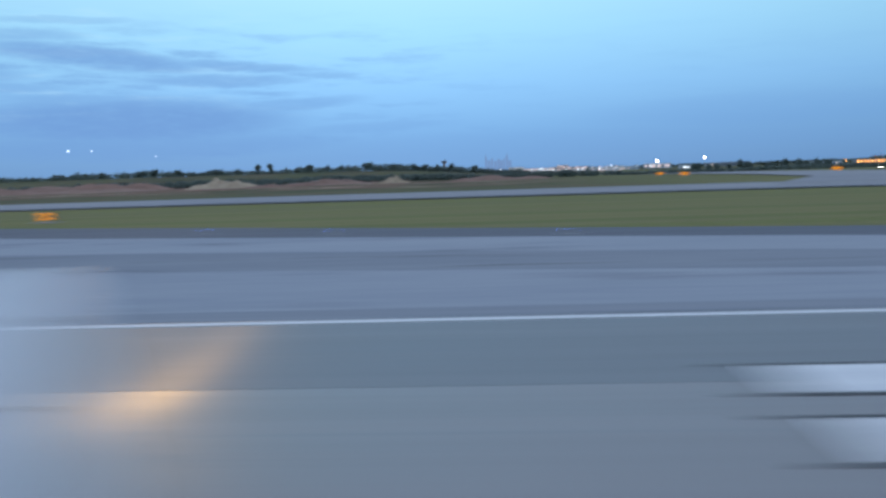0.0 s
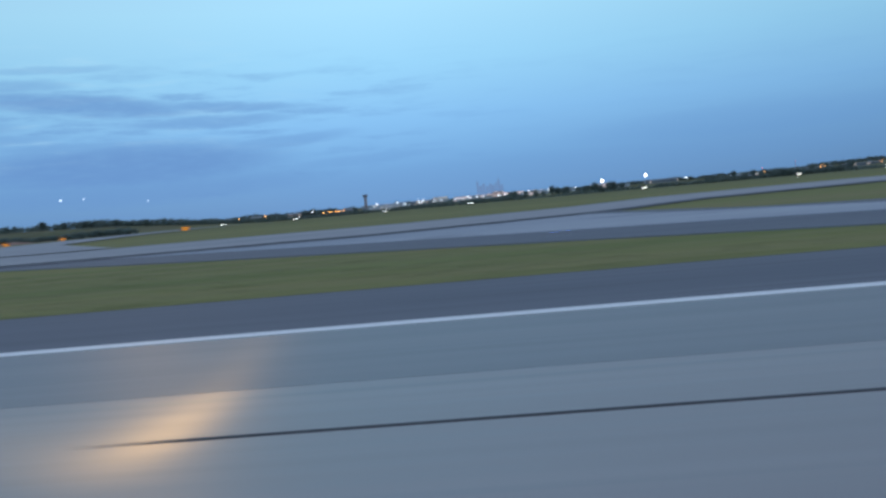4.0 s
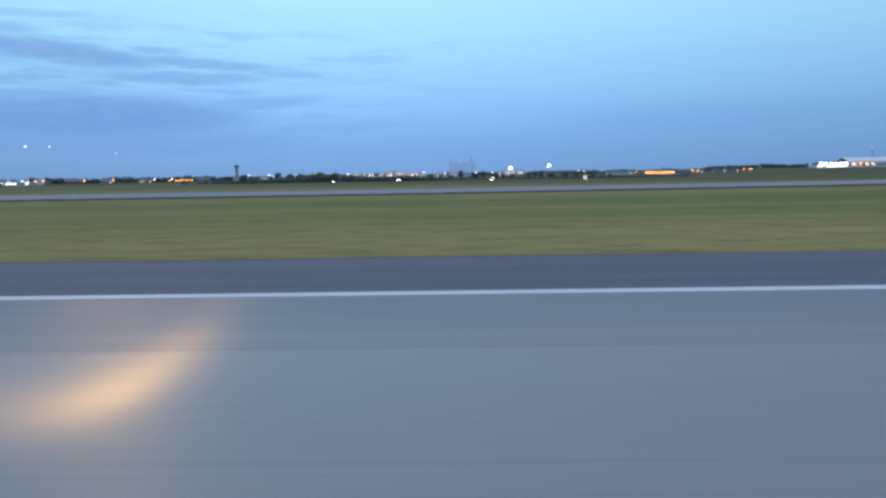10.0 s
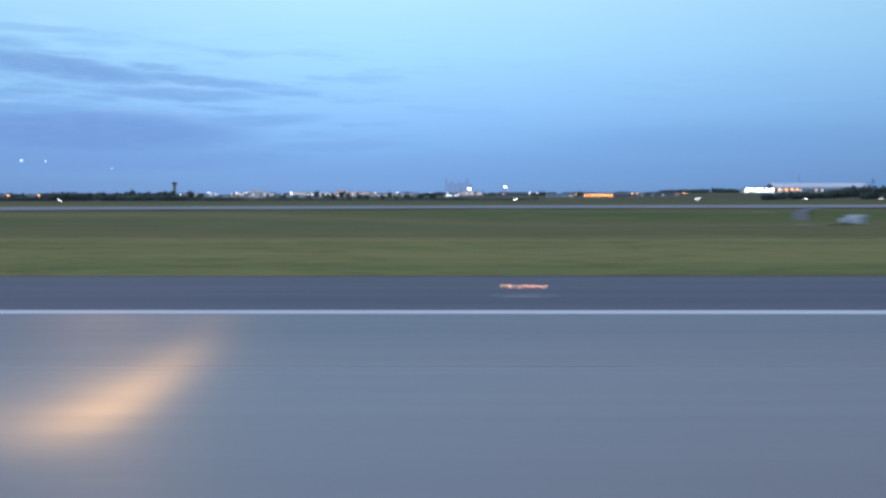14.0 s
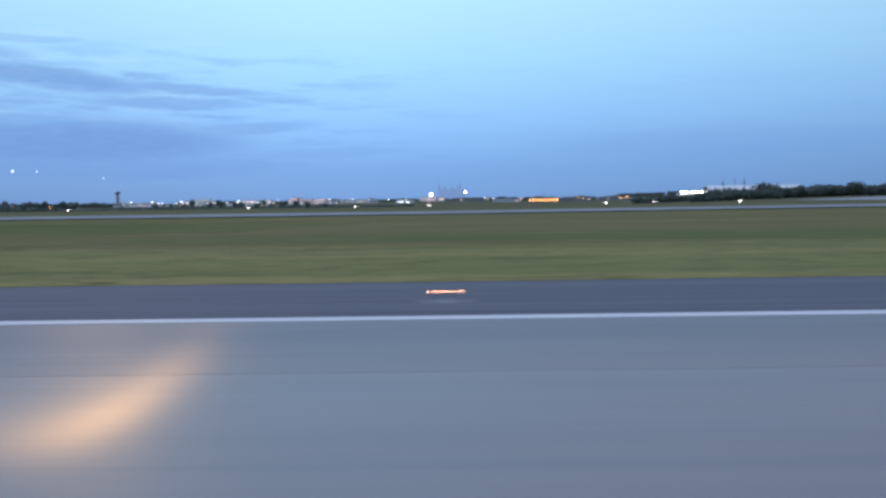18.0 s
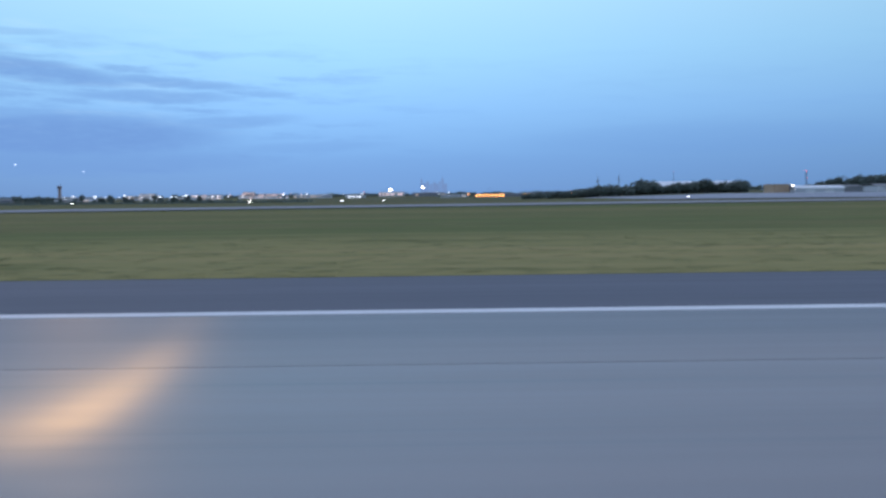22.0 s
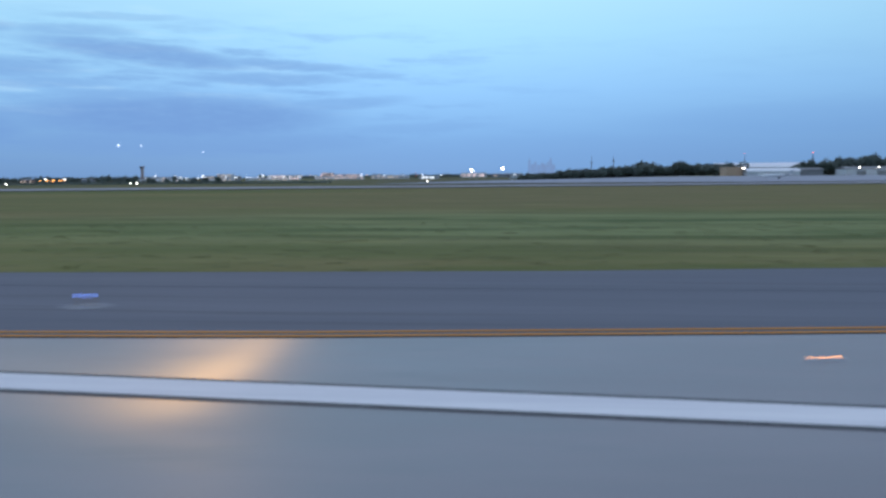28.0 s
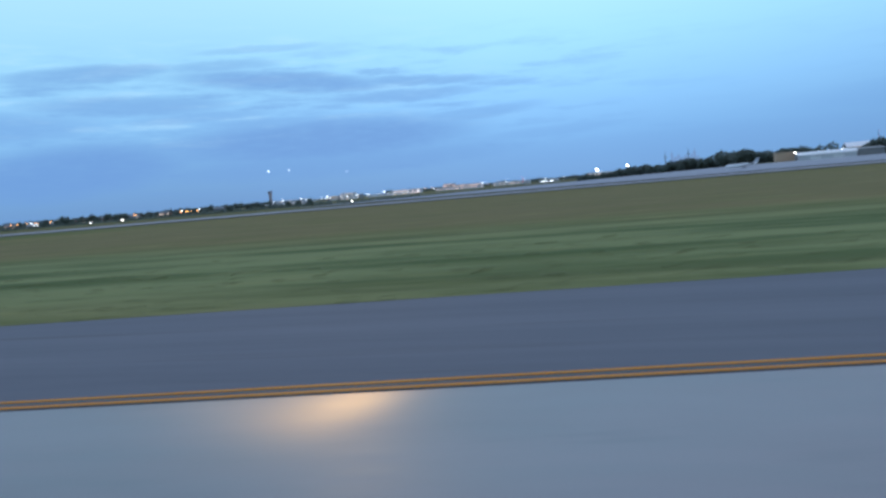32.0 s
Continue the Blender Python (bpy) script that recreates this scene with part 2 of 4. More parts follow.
    if thin:
        # thin leaves pass light through
        back = g.node("ShaderNodeBsdfTranslucent")
        g.put(color, back.inputs[0])
        both = g.node("ShaderNodeMixShader")
        both.inputs[0].default_value = thin
        g.put(out, both.inputs[1])
        g.put(back.outputs[0], both.inputs[2])
        out = both.outputs[0]
    g.put(out, g.node("ShaderNodeOutputMaterial").inputs[0])
    return m


def glow(name, color, strength):
    m = bpy.data.materials.new(name)
    m.use_nodes = True
    g = Graph(m.node_tree)
    e = g.node("ShaderNodeEmission")
    e.inputs[0].default_value, e.inputs[1].default_value = (*color, 1), strength
    g.put(e.outputs[0], g.node("ShaderNodeOutputMaterial").inputs[0])
    return m


LONG = (0.006, 0.9, 0.9)
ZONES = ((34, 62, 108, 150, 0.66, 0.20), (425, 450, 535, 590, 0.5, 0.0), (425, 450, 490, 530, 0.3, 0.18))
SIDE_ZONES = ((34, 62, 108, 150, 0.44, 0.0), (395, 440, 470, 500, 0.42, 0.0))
M = {
    # warm cast of the landing-light spill is put into the middle's colour
    "concrete": material("worn_concrete", (0.158, 0.130, 0.124), (0.194, 0.160, 0.151), 0.45, (0.25, 5.0, 5.0), LONG, (0.125, 0.115, 0.117), 0.02, spec=0.42, zones=ZONES, pool_gloss=0.115),
    "side": material("side_concrete", (0.128, 0.130, 0.138), (0.162, 0.160, 0.164), 0.5, (0.25, 5.0, 5.0), LONG, (0.12, 0.12, 0.126), 0.03, spec=0.42, zones=SIDE_ZONES, pool_gloss=0.05,
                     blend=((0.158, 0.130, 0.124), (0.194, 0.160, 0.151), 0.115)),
    "exit": material("exit_concrete", (0.106, 0.088, 0.094), (0.171, 0.140, 0.146), 0.45, (0.8, 2.6, 3.0), (0.16, 0.34, 0.3), (0.085, 0.080, 0.088), 0.02, spec=0.45, pool_gloss=0.12),
    "light": material("pale_concrete", (0.320, 0.346, 0.382), (0.395, 0.415, 0.440), 0.95, (0.4, 3.0, 3.0), (0.03, 0.12, 0.1), (0.19, 0.202, 0.22), 0.05, spec=0.0),
    "far_light": material("new_pale_concrete", (0.31, 0.315, 0.325), (0.38, 0.38, 0.38), 0.95, (0.4, 3.0, 3.0), (0.03, 0.12, 0.1), (0.25, 0.252, 0.26), 0.05, spec=0.0),
    "asphalt": material("shoulder_asphalt", (0.128, 0.138, 0.160), (0.162, 0.172, 0.194), 0.8, (0.4, 4.0, 4.0), (0.02, 0.8, 0.5), (0.104, 0.106, 0.120), 0.2, spec=0.12),
    "worn": material("worn_grey_concrete", (0.255, 0.276, 0.305), (0.316, 0.333, 0.355), 0.95, (0.4, 3.0, 3.0), (0.03, 0.4, 0.3), (0.15, 0.158, 0.172), 0.05, spec=0.0),
    "faint": material("faint_sealed_seam", (0.092, 0.086, 0.089), (0.115, 0.107, 0.110), 0.5, spec=0.6),
    "joint": material("joint_sealant", (0.055, 0.056, 0.06), (0.085, 0.086, 0.09), 0.7, spec=0.12),
    "rubber": material("tyre_rubber", (0.062, 0.062, 0.067), (0.095, 0.095, 0.10), 0.8, (0.5, 6.0, 6.0), (0.05, 1.2, 1.0), spec=0.05),
    "white": material("white_marking_paint", (0.66, 0.65, 0.65), (0.78, 0.77, 0.75), 0.55, (2.0, 6.0, 6.0), (0.05, 2.0, 2.0), (0.6, 0.6, 0.6), 0.1, spec=0.1),
    "yellow": material("yellow_marking_paint", (0.56, 0.20, 0.018), (0.62, 0.24, 0.025), 0.55, (2.0, 6.0, 6.0), (0.1, 2.0, 2.0), (0.5, 0.22, 0.03), 0.1, spec=0.1),
    "black": material("black_border_paint", (0.03, 0.03, 0.032), (0.05, 0.05, 0.05), 0.6),
    "gravel": material("gravel_path", (0.15, 0.145, 0.14), (0.20, 0.19, 0.18), 0.95, (2, 2, 2), (0.3, 0.3, 0.3)),
    "steel": material("galvanised_steel", (0.33, 0.34, 0.35), (0.42, 0.42, 0.43), 0.45, (4, 4, 4), (0.8, 0.8, 0.8), metal=0.7),
    "dark_metal": material("dark_painted_metal", (0.05, 0.05, 0.055), (0.08, 0.08, 0.085), 0.5, (4, 4, 4), (0.8, 0.8, 0.8)),
    "amber_paint": material("amber_fitting_paint", (0.30, 0.14, 0.03), (0.36, 0.17, 0.05), 0.5, (4, 4, 4), (0.8, 0.8, 0.8)),
    "pane": material("dark_window_glass", (0.10, 0.12, 0.15), (0.14, 0.16, 0.19), 0.12, (0.8, 0.8, 2.0), (0.05, 0.05, 0.1), bump=0.0),
    "cladding": material("pale_cladding", (0.55, 0.57, 0.60), (0.66, 0.67, 0.69), 0.5, (0.8, 0.8, 2.0), (0.05, 0.05, 0.1)),
    "roof": material("white_metal_roof", (0.76, 0.77, 0.78), (0.84, 0.84, 0.84), 0.45, (0.5, 2.0, 2.0), (0.05, 0.05, 0.1)),
    "dull": material("grey_block_wall", (0.22, 0.22, 0.23), (0.30, 0.30, 0.30), 0.8, (0.8, 0.8, 2.0), (0.05, 0.05, 0.1)),
    "brick": material("brown_brick_wall", (0.20, 0.13, 0.10), (0.28, 0.18, 0.14), 0.85, (0.8, 0.8, 2.0), (0.05, 0.05, 0.1)),
    "tan": material("tan_rendered_wall", (0.46, 0.32, 0.22), (0.56, 0.40, 0.28), 0.85, (0.8, 0.8, 2.0), (0.05, 0.05, 0.1)),
    "clay": material("red_clay", (0.24, 0.135, 0.10), (0.32, 0.20, 0.15), 1.0, (0.4, 0.4, 0.4), (0.06, 0.06, 0.06), (0.17, 0.12, 0.09), 0.3),
    "sand": material("pale_sand", (0.40, 0.29, 0.19), (0.50, 0.38, 0.26), 1.0, (0.4, 0.4, 0.4), (0.06, 0.06, 0.06), (0.30, 0.20, 0.14), 0.3),
    "rust": material("rusty_soil", (0.26, 0.15, 0.11), (0.33, 0.19, 0.14), 1.0, (0.3, 2.0, 2.0), (0.03, 0.5, 0.5)),
    # dark tone for the shadow along the grass edge, put into the colour
    "soil": material("edge_shadow_tone", (0.060, 0.056, 0.044), (0.085, 0.078, 0.058), 1.0, (1.0, 1.0, 1.0), (0.05, 0.3, 0.3)),
    "tower": material("tower_concrete", (0.36, 0.29, 0.29), (0.42, 0.34, 0.33), 0.8, (0.8, 0.8, 2.0), (0.05, 0.05, 0.1)),
    "mast": material("grey_mast_paint", (0.20, 0.21, 0.23), (0.26, 0.27, 0.29), 0.7),
    "bark": material("bark", (0.07, 0.055, 0.045), (0.11, 0.09, 0.07), 0.95, (3, 3, 1), (0.6, 0.6, 0.3)),
    "leaf": material("dark_summer_leaves", (0.170, 0.208, 0.182), (0.208, 0.240, 0.205), 0.8, (0.9, 0.9, 0.9), (0.08, 0.08, 0.08), vary=0.15, thin=0.55),
    "blade": material("long_grass", (0.165, 0.185, 0.08), (0.225, 0.215, 0.10), 0.9, (0.9, 0.9, 0.9), (0.02, 0.12, 0.1)),
    "alu": material("grey_wing_skin", (0.50, 0.52, 0.55), (0.58, 0.60, 0.62), 0.4, (1.5, 6, 6), (0.3, 0.8, 0.8)),
    "glow_amber": glow("amber_lamp_glow", (1.0, 0.46, 0.20), 20.0),
    "glow_inset": glow("inset_lamp_glow", (1.0, 0.40, 0.13), 7.0),
    "glow_red": glow("red_lamp_glow", (1.0, 0.16, 0.12), 3.0),
    "glow_blue": glow("blue_lamp_glow", (0.12, 0.28, 1.0), 8.0),
    "glow_white": glow("white_lamp_glow", (1.0, 0.97, 0.90), 9.0),
    "glow_cool": glow("cool_lamp_glow", (0.86, 0.93, 1.0), 3.2),
    "glow_orange": glow("sodium_lamp_glow", (1.0, 0.42, 0.10), 5.0),
    "glow_pink": glow("pink_lamp_glow", (1.0, 0.76, 0.74), 1.3),
    "glow_window": glow("lit_window_glow", (1.0, 0.84, 0.72), 0.85),
    "glow_sign": glow("lit_sign_face", (1.0, 0.38, 0.03), 0.9),
}


def grass_material():
    m = bpy.data.materials.new("mown_grass")
    m.use_nodes = True
    g = Graph(m.node_tree)
    wide = g.noise(g.stretched(0.006, 0.055, 0.05), 1.0, 5.0)
    belt = g.noise(g.stretched(0.0018, 0.09, 0.05), 1.0, 3.0)
    fine = g.noise(g.stretched(0.8, 0.8, 0.8), 1.0, 5.0)
    tuft = g.noise(g.stretched(0.10, 0.5, 0.3), 1.0, 5.0, 0.65)
    c = g.mix(g.span(wide, 0.34, 0.66), (0.178, 0.182, 0.074), (0.315, 0.245, 0.122))
    c = g.mix(g.span(belt, 0.46, 0.60, 0, 0.5), c, (0.100, 0.145, 0.062))
    lines = g.noise(g.stretched(0.0012, 0.38, 0.1), 1.0, 3.0, 0.6)
    c = g.mix(g.span(lines, 0.52, 0.68, 0, 0.25), c, (0.095, 0.128, 0.060))
    c = g.mix(g.span(lines, 0.30, 0.46, 0.5, 0.0), c, (0.27, 0.25, 0.12))
    c = g.mix(g.span(tuft, 0.5, 0.75, 0, 0.6), c, (0.29, 0.26, 0.135))
    c = g.mix(g.span(fine, 0.3, 0.7, 0.0, 0.3), c, (0.115, 0.140, 0.060))
    geo = g.node("ShaderNodeNewGeometry")
    sep = g.node("ShaderNodeSeparateXYZ")
    g.put(geo.outputs["Position"], sep.inputs[0])
    # rough scrub land past the far taxiway
    rough = g.math("MULTIPLY", g.span(sep.outputs[1], 200 * U, 330 * U), g.span(tuft, 0.25, 0.6, 0.6, 1.0))
    c = g.mix(rough, c, g.mix(g.span(wide, 0.4, 0.6), (0.068, 0.080, 0.056), (0.112, 0.098, 0.076)))
    # longer darker sward away from the mown strip beside the runway
    edge = g.math("MULTIPLY_ADD", g.noise(g.stretched(0.004, 0.03, 0.03), 1.0, 3.0), 36.0 * U, sep.outputs[1])
    longer = g.math("MULTIPLY", g.span(edge, 83 * U, 95 * U), g.math("MULTIPLY", g.span(sep.outputs[0], 640 * U, 820 * U), g.span(edge, 400 * U, 600 * U, 1.0, 0.0)))
    c = g.mix(g.math("MULTIPLY", longer, g.span(lines, 0.35, 0.65, 0.6, 0.85)), c, g.mix(g.span(wide, 0.35, 0.65), (0.085, 0.108, 0.050), (0.140, 0.115, 0.068)))
    # dry mown strip before the last exit
    dry = g.math("MULTIPLY", g.span(edge, 82 * U, 100 * U, 1.0, 0.0), g.math("MULTIPLY", g.span(sep.outputs[0], 1110 * U, 1200 * U), g.span(sep.outputs[0], 1250 * U, 1330 * U, 1.0, 0.0)))
    c = g.mix(g.math("MULTIPLY", dry, g.span(lines, 0.35, 0.65, 0.75, 0.35)), c, (0.27, 0.218, 0.122))
    # greener streaky belt along the last stretch, olive and brown at its edges
    last = g.math("MULTIPLY", g.span(sep.outputs[0], 1275 * U, 1360 * U), g.span(edge, 240 * U, 300 * U, 1.0, 0.0))
    streak = g.noise(g.stretched(0.045, 0.25, 0.3), 1.0, 6.0, 0.62)
    clump = g.noise(g.stretched(0.05, 0.22, 0.2), 1.0, 5.0, 0.6)
    belt_in = g.math("MULTIPLY", g.span(edge, 60 * U, 86 * U), g.span(edge, 100 * U, 128 * U, 1.0, 0.0))
    olive = g.mix(g.span(clump, 0.36, 0.64), (0.118, 0.126, 0.055), (0.188, 0.150, 0.086))
    green = g.mix(g.span(streak, 0.40, 0.58), (0.073, 0.105, 0.052), (0.168, 0.196, 0.108))
    c = g.mix(g.math("MULTIPLY", last, 0.95), c, g.mix(belt_in, olive, green))
    brown = g.math("MULTIPLY", last, g.span(edge, 112 * U, 132 * U))
    c = g.mix(g.math("MULTIPLY", brown, g.span(streak, 0.4, 0.62, 0.9, 0.4)), c, (0.152, 0.130, 0.078))
    c = g.mix(g.span(clump, 0.54, 0.70, 0.0, 0.45), c, (0.080, 0.100, 0.042))
    blot = g.noise(g.stretched(0.13, 0.55, 0.5), 1.0, 6.0, 0.65)
    c = g.mix(g.span(blot, 0.52, 0.72, 0.0, 0.55), c, (0.070, 0.092, 0.040))
    c = g.mix(g.span(blot, 0.30, 0.45, 0.45, 0.0), c, (0.245, 0.235, 0.120))
    c = g.mix(1.0, c, (1.24, 1.22, 0.97), "MULTIPLY")
    # shorter, duller sward round the first exits
    first = g.span(sep.outputs[0], 420 * U, 700 * U, 1.0, 0.0)
    c = g.mix(g.math("MULTIPLY", first, g.span(wide, 0.36, 0.62, 0.55, 0.95)), c, g.mix(g.span(lines, 0.4, 0.6), (0.165, 0.180, 0.070), (0.225, 0.195, 0.100)))
    # bare red clay and sand where the old workings lie beyond the taxiway
    here = g.math("MULTIPLY", g.span(sep.outputs[0], -10 * U, 50 * U, 1.0, 0.0),
                  g.math("MULTIPLY", g.span(sep.outputs[1], 250 * U, 300 * U), g.span(sep.outputs[1], 470 * U, 540 * U, 1.0, 0.0)))
    clay = g.noise(g.stretched(0.035, 0.03, 0.1), 1.0, 5.0, 0.6)
    sand = g.noise(g.stretched(0.05, 0.045, 0.2), 1.0, 4.0, 0.6)
    soil = g.mix(g.span(sand, 0.50, 0.62), (0.22, 0.125, 0.095), (0.40, 0.29, 0.20))
    scrub = g.math("MULTIPLY", g.span(sep.outputs[0], 0 * U, 90 * U, 1.0, 0.0), g.span(sep.outputs[1], 188 * U, 206 * U))
    c = g.mix(g.math("MULTIPLY", scrub, g.span(clay, 0.3, 0.6, 0.95, 0.6)), c, g.mix(g.span(sand, 0.4, 0.6), (0.075, 0.085, 0.050), (0.125, 0.100, 0.070)))
    c = g.mix(g.math("MULTIPLY", here, g.span(clay, 0.40, 0.56)), c, soil)
    p = g.node("ShaderNodeBsdfPrincipled")
    g.put(c, p.inputs["Base Color"])
    p.inputs["Roughness"].default_value, p.inputs["Specular IOR Level"].default_value = 1.0, 0.05
    n = g.node("ShaderNodeBump")
    n.inputs["Strength"].default_value, n.inputs["Distance"].default_value = 0.6, 0.08
    g.put(fine, n.inputs["Height"])
    g.put(n.outputs[0], p.inputs["Normal"])
    g.put(p.outputs[0], g.node("ShaderNodeOutputMaterial").inputs[0])
    return m


M["grass"] = grass_material()


# ---------------------------------------------------------------- mesh helpers
def link(name, bm, mat, parent=None, label=""):
    bmesh.ops.recalc_face_normals(bm, faces=bm.faces)
    me = bpy.data.meshes.new(name)
    bm.to_mesh(me)
    bm.free()
    me.materials.append(M[mat])
    ob = new(name, me)
    if parent:
        ob.parent = parent
    if label:
        tagged(ob, label)
    return ob


def part(name, bm, mat, parent, label=""):
    return link(name, bm, mat, parent, label)


def structure(ob, label, category):
    return tagged(ob, label, category, kind="structure")


def slab(bm, pts, top, thick=0.25):
    """A flat plate with the outline pts (plan units), its top at height top."""
    lo = [bm.verts.new((x * U, y * U, (top - thick) * U)) for x, y in pts]
    hi = [bm.verts.new((x * U, y * U, top * U)) for x, y in pts]
    n = len(pts)
    bm.faces.new(hi)
    for i in range(n):
        bm.faces.new((lo[i], lo[(i + 1) % n], hi[(i + 1) % n], hi[i]))
    return bm


def box(bm, x, y, z, sx, sy, sz, bevel=0.0, rz=0.0):
    """A box round (x, y) that stands on z; sizes in plan units."""
    m = Matrix.Translation((x * U, y * U, (z + sz / 2) * U)) @ Matrix.Rotation(radians(rz), 4, "Z") @ Matrix.Diagonal((sx * U, sy * U, sz * U, 1))
    vs = bmesh.ops.create_cube(bm, size=1, matrix=m)["verts"]
    if bevel:
        es = list({e for v in vs for e in v.link_edges})
        bmesh.ops.bevel(bm, geom=es, offset=bevel * U, segments=2, affect="EDGES", profile=0.6)
    return bm


def rod(bm, x, y, z0, z1, r0, r1=None, n=10):
    m = Matrix.Translation((x * U, y * U, (z0 + z1) / 2 * U))
    bmesh.ops.create_cone(bm, cap_ends=True, segments=n, radius1=r0 * U, radius2=(r0 if r1 is None else r1) * U, depth=(z1 - z0) * U, matrix=m)
    return bm


def dome(bm, x, y, z, r, sz=1.0, n=10):
    m = Matrix.Translation((x * U, y * U, z * U)) @ Matrix.Diagonal((1, 1, sz, 1))
    bmesh.ops.create_uvsphere(bm, u_segments=n, v_segments=max(6, n // 2 + 1), radius=r * U, matrix=m)
    return bm


def strip(bm, pts, width, top, thick=0.03):
    """A ribbon of that width along pts."""
    left, right = [], []
    for i, (x, y) in enumerate(pts):
        ax, ay = pts[max(i - 1, 0)]
        bx, by = pts[min(i + 1, len(pts) - 1)]
        d = math.hypot(bx - ax, by - ay)
        nx, ny = -(by - ay) / d * width / 2, (bx - ax) / d * width / 2
        left.append((x + nx, y + ny))
        right.append((x - nx, y - ny))
    return slab(bm, left + right[::-1], top, thick)


def thing(name, label, category, at, group="", rz=0.0):
    e = new(name)
    e.empty_display_size = 0.2
    e.matrix_basis = Matrix.Translation((at[0] * U, at[1] * U, at[2] * U)) @ Matrix.Rotation(radians(rz), 4, "Z")
    return tagged(e, label, category, group)


def smooth(a, b, v):
    t = min(max((v - a) / (b - a), 0.0), 1.0)
    return t * t * (3 - 2 * t)


def land(x, y):
    """Height of the ground: level by the runway, falling gently to the terminal, a bank aft of the first exit."""
    right = smooth(1150, 1420, x - 0.16 * max(y - 300, 0))
    fall = -10.0 * smooth(260, 1500, y) - 6.0 * smooth(1500, 3300, y)
    bank = 9.5 * smooth(440, 680, y) * smooth(50, -150, x - 0.1 * (y - 215)) * (1 - smooth(800, 1500, y))
    hollow = -2.2 * smooth(840, 900, x) * (1 - smooth(1010, 1060, x)) * smooth(95, 140, y) * (1 - smooth(164, 186, y))
    return -0.10 + fall * (1 - right) + bank + hollow


# ---------------------------------------------------------------- ground
def steps(marks):
    out = []
    for (a, b, d) in marks:
        n = max(1, round((b - a) / d))
        out += [a + (b - a) * i / n for i in range(n)]
    return out + [marks[-1][1]]


def build_ground():
    xs = steps(((-8600, -2000, 900), (-2000, -400, 200), (-400, 840, 50), (840, 1060, 20), (1060, 1900, 50), (1900, 4000, 210), (4000, 8600, 900)))
    ys = steps(((-8600, -1200, 900), (-1200, 40, 140), (40, 200, 14), (200, 1000, 25), (1000, 3600, 130), (3600, 8600, 700)))
    verts = [(x * U, y * U, land(x, y) * U) for y in ys for x in xs]
    w = len(xs)
    faces = [(j * w + i, j * w + i + 1, (j + 1) * w + i + 1, (j + 1) * w + i) for j in range(len(ys) - 1) for i in range(w - 1)]
    me = bpy.data.meshes.new("ground")
    me.from_pydata(verts, [], faces)
    me.polygons.foreach_set("use_smooth", [True] * len(faces))
    me.materials.append(M["grass"])
    structure(new("ground", me), "mown airfield grass with dry patches and bare clay", "ground")


build_ground()

# ---------------------------------------------------------------- runway and taxiways
EDGE, JOINT, GRASS = 26.23, 18.0, 38.0
X0, X1 = -900, 2600

runway = structure(new("runway"), "worn grey concrete runway with a lighter middle", "runway")
for x0, x1, y0, y1, mat in ((X0, X1, -JOINT + 0.022, JOINT - 0.022, "concrete"), (X0, 1296, JOINT + 0.022, 26.75, "side"), (1296.05, X1, JOINT + 0.022, 26.75, "exit"), (X0, X1, -26.75, -JOINT - 0.022, "side")):
    part("pavement_panel", slab(bmesh.new(), [(x0, y0), (x1, y0), (x1, y1), (x0, y1)], 0.0, 0.4), mat, runway)
for y in (JOINT, -JOINT):
    for x0, x1, mat in ((X0, 1080, "side"), (1080, X1, "joint")):
        part("joint_seal", slab(bmesh.new(), [(x0, y - 0.022), (x1, y - 0.022), (x1, y + 0.022), (x0, y + 0.022)], -0.003 if mat == "side" else -0.012, 0.3), mat, runway, "longitudinal joint seal")

EXIT_A = [(-360, 160), (-120, 66), (-75, 40), (-66, 26.8), (162, 26.8), (130, 28.9), (90, 34.2), (72, 38.7), (55, 43), (25, 54), (-29, 69.4), (-280, 160)]
APRON_A = [(-400, 160), (-150, 66), (-110, 38), (175, 37.6), (159, 39.5), (124, 42), (92, 46), (71, 51), (49, 55.3), (23.8, 62.7), (2.7, 69.9), (-18.5, 79), (-240, 160)]
EXIT_B = [(200, 118), (265, 84), (316, 61), (346, 44.5), (352.5, 38.5), (354.5, 33), (352, 28.8), (343, 26.8), (503, 26.8), (483, 30.6), (469, 33.3),
          (455, 35.6), (424, 43.3), (404, 48.6), (383, 54), (340, 63.5), (312, 76), (297, 95), (286, 122)]
APRON_B = [(180, 119), (250, 77), (283, 60.2), (307, 47), (326, 41), (336, 37.7), (519, 37.7), (488, 42.2), (468, 45), (450, 48.5), (428, 53), (404, 58.8),
           (377, 66), (339, 71), (311, 86), (304, 92), (292, 119)]
EXIT_C = [(1322, 26.8), (1720, 26.8), (1720, 82), (1600, 63.5), (1500, 49.4), (1445, 41.9), (1430, 39.8), (1403, 36.2), (1386, 33.9), (1361, 30.6), (1349, 29.4), (1330, 28.3)]
APRON_C = [(1230, 37.9), (1230, 38.3), (1281, 38.9), (1311, 40.4), (1340, 42), (1355, 43), (1380, 46.4), (1406, 49.7), (1434, 53.3), (1447, 54.8), (1520, 66), (1740, 98), (1740, 37.9)]

shoulder = structure(new("runway_shoulder"), "dark asphalt runway shoulder", "shoulder")
for y0, y1 in ((26.76, GRASS), (-GRASS, -26.76)):
    part("asphalt_strip", slab(bmesh.new(), [(X0, y0), (X1, y0), (X1, y1), (X0, y1)], -0.05, 0.3), "asphalt", shoulder)
part("patch", slab(bmesh.new(), [(1291, 26.85), (1323, 26.85), (1323, 28.3), (1291, 28.3)], -0.015, 0.2), "joint", shoulder, "fresh dark asphalt patch")

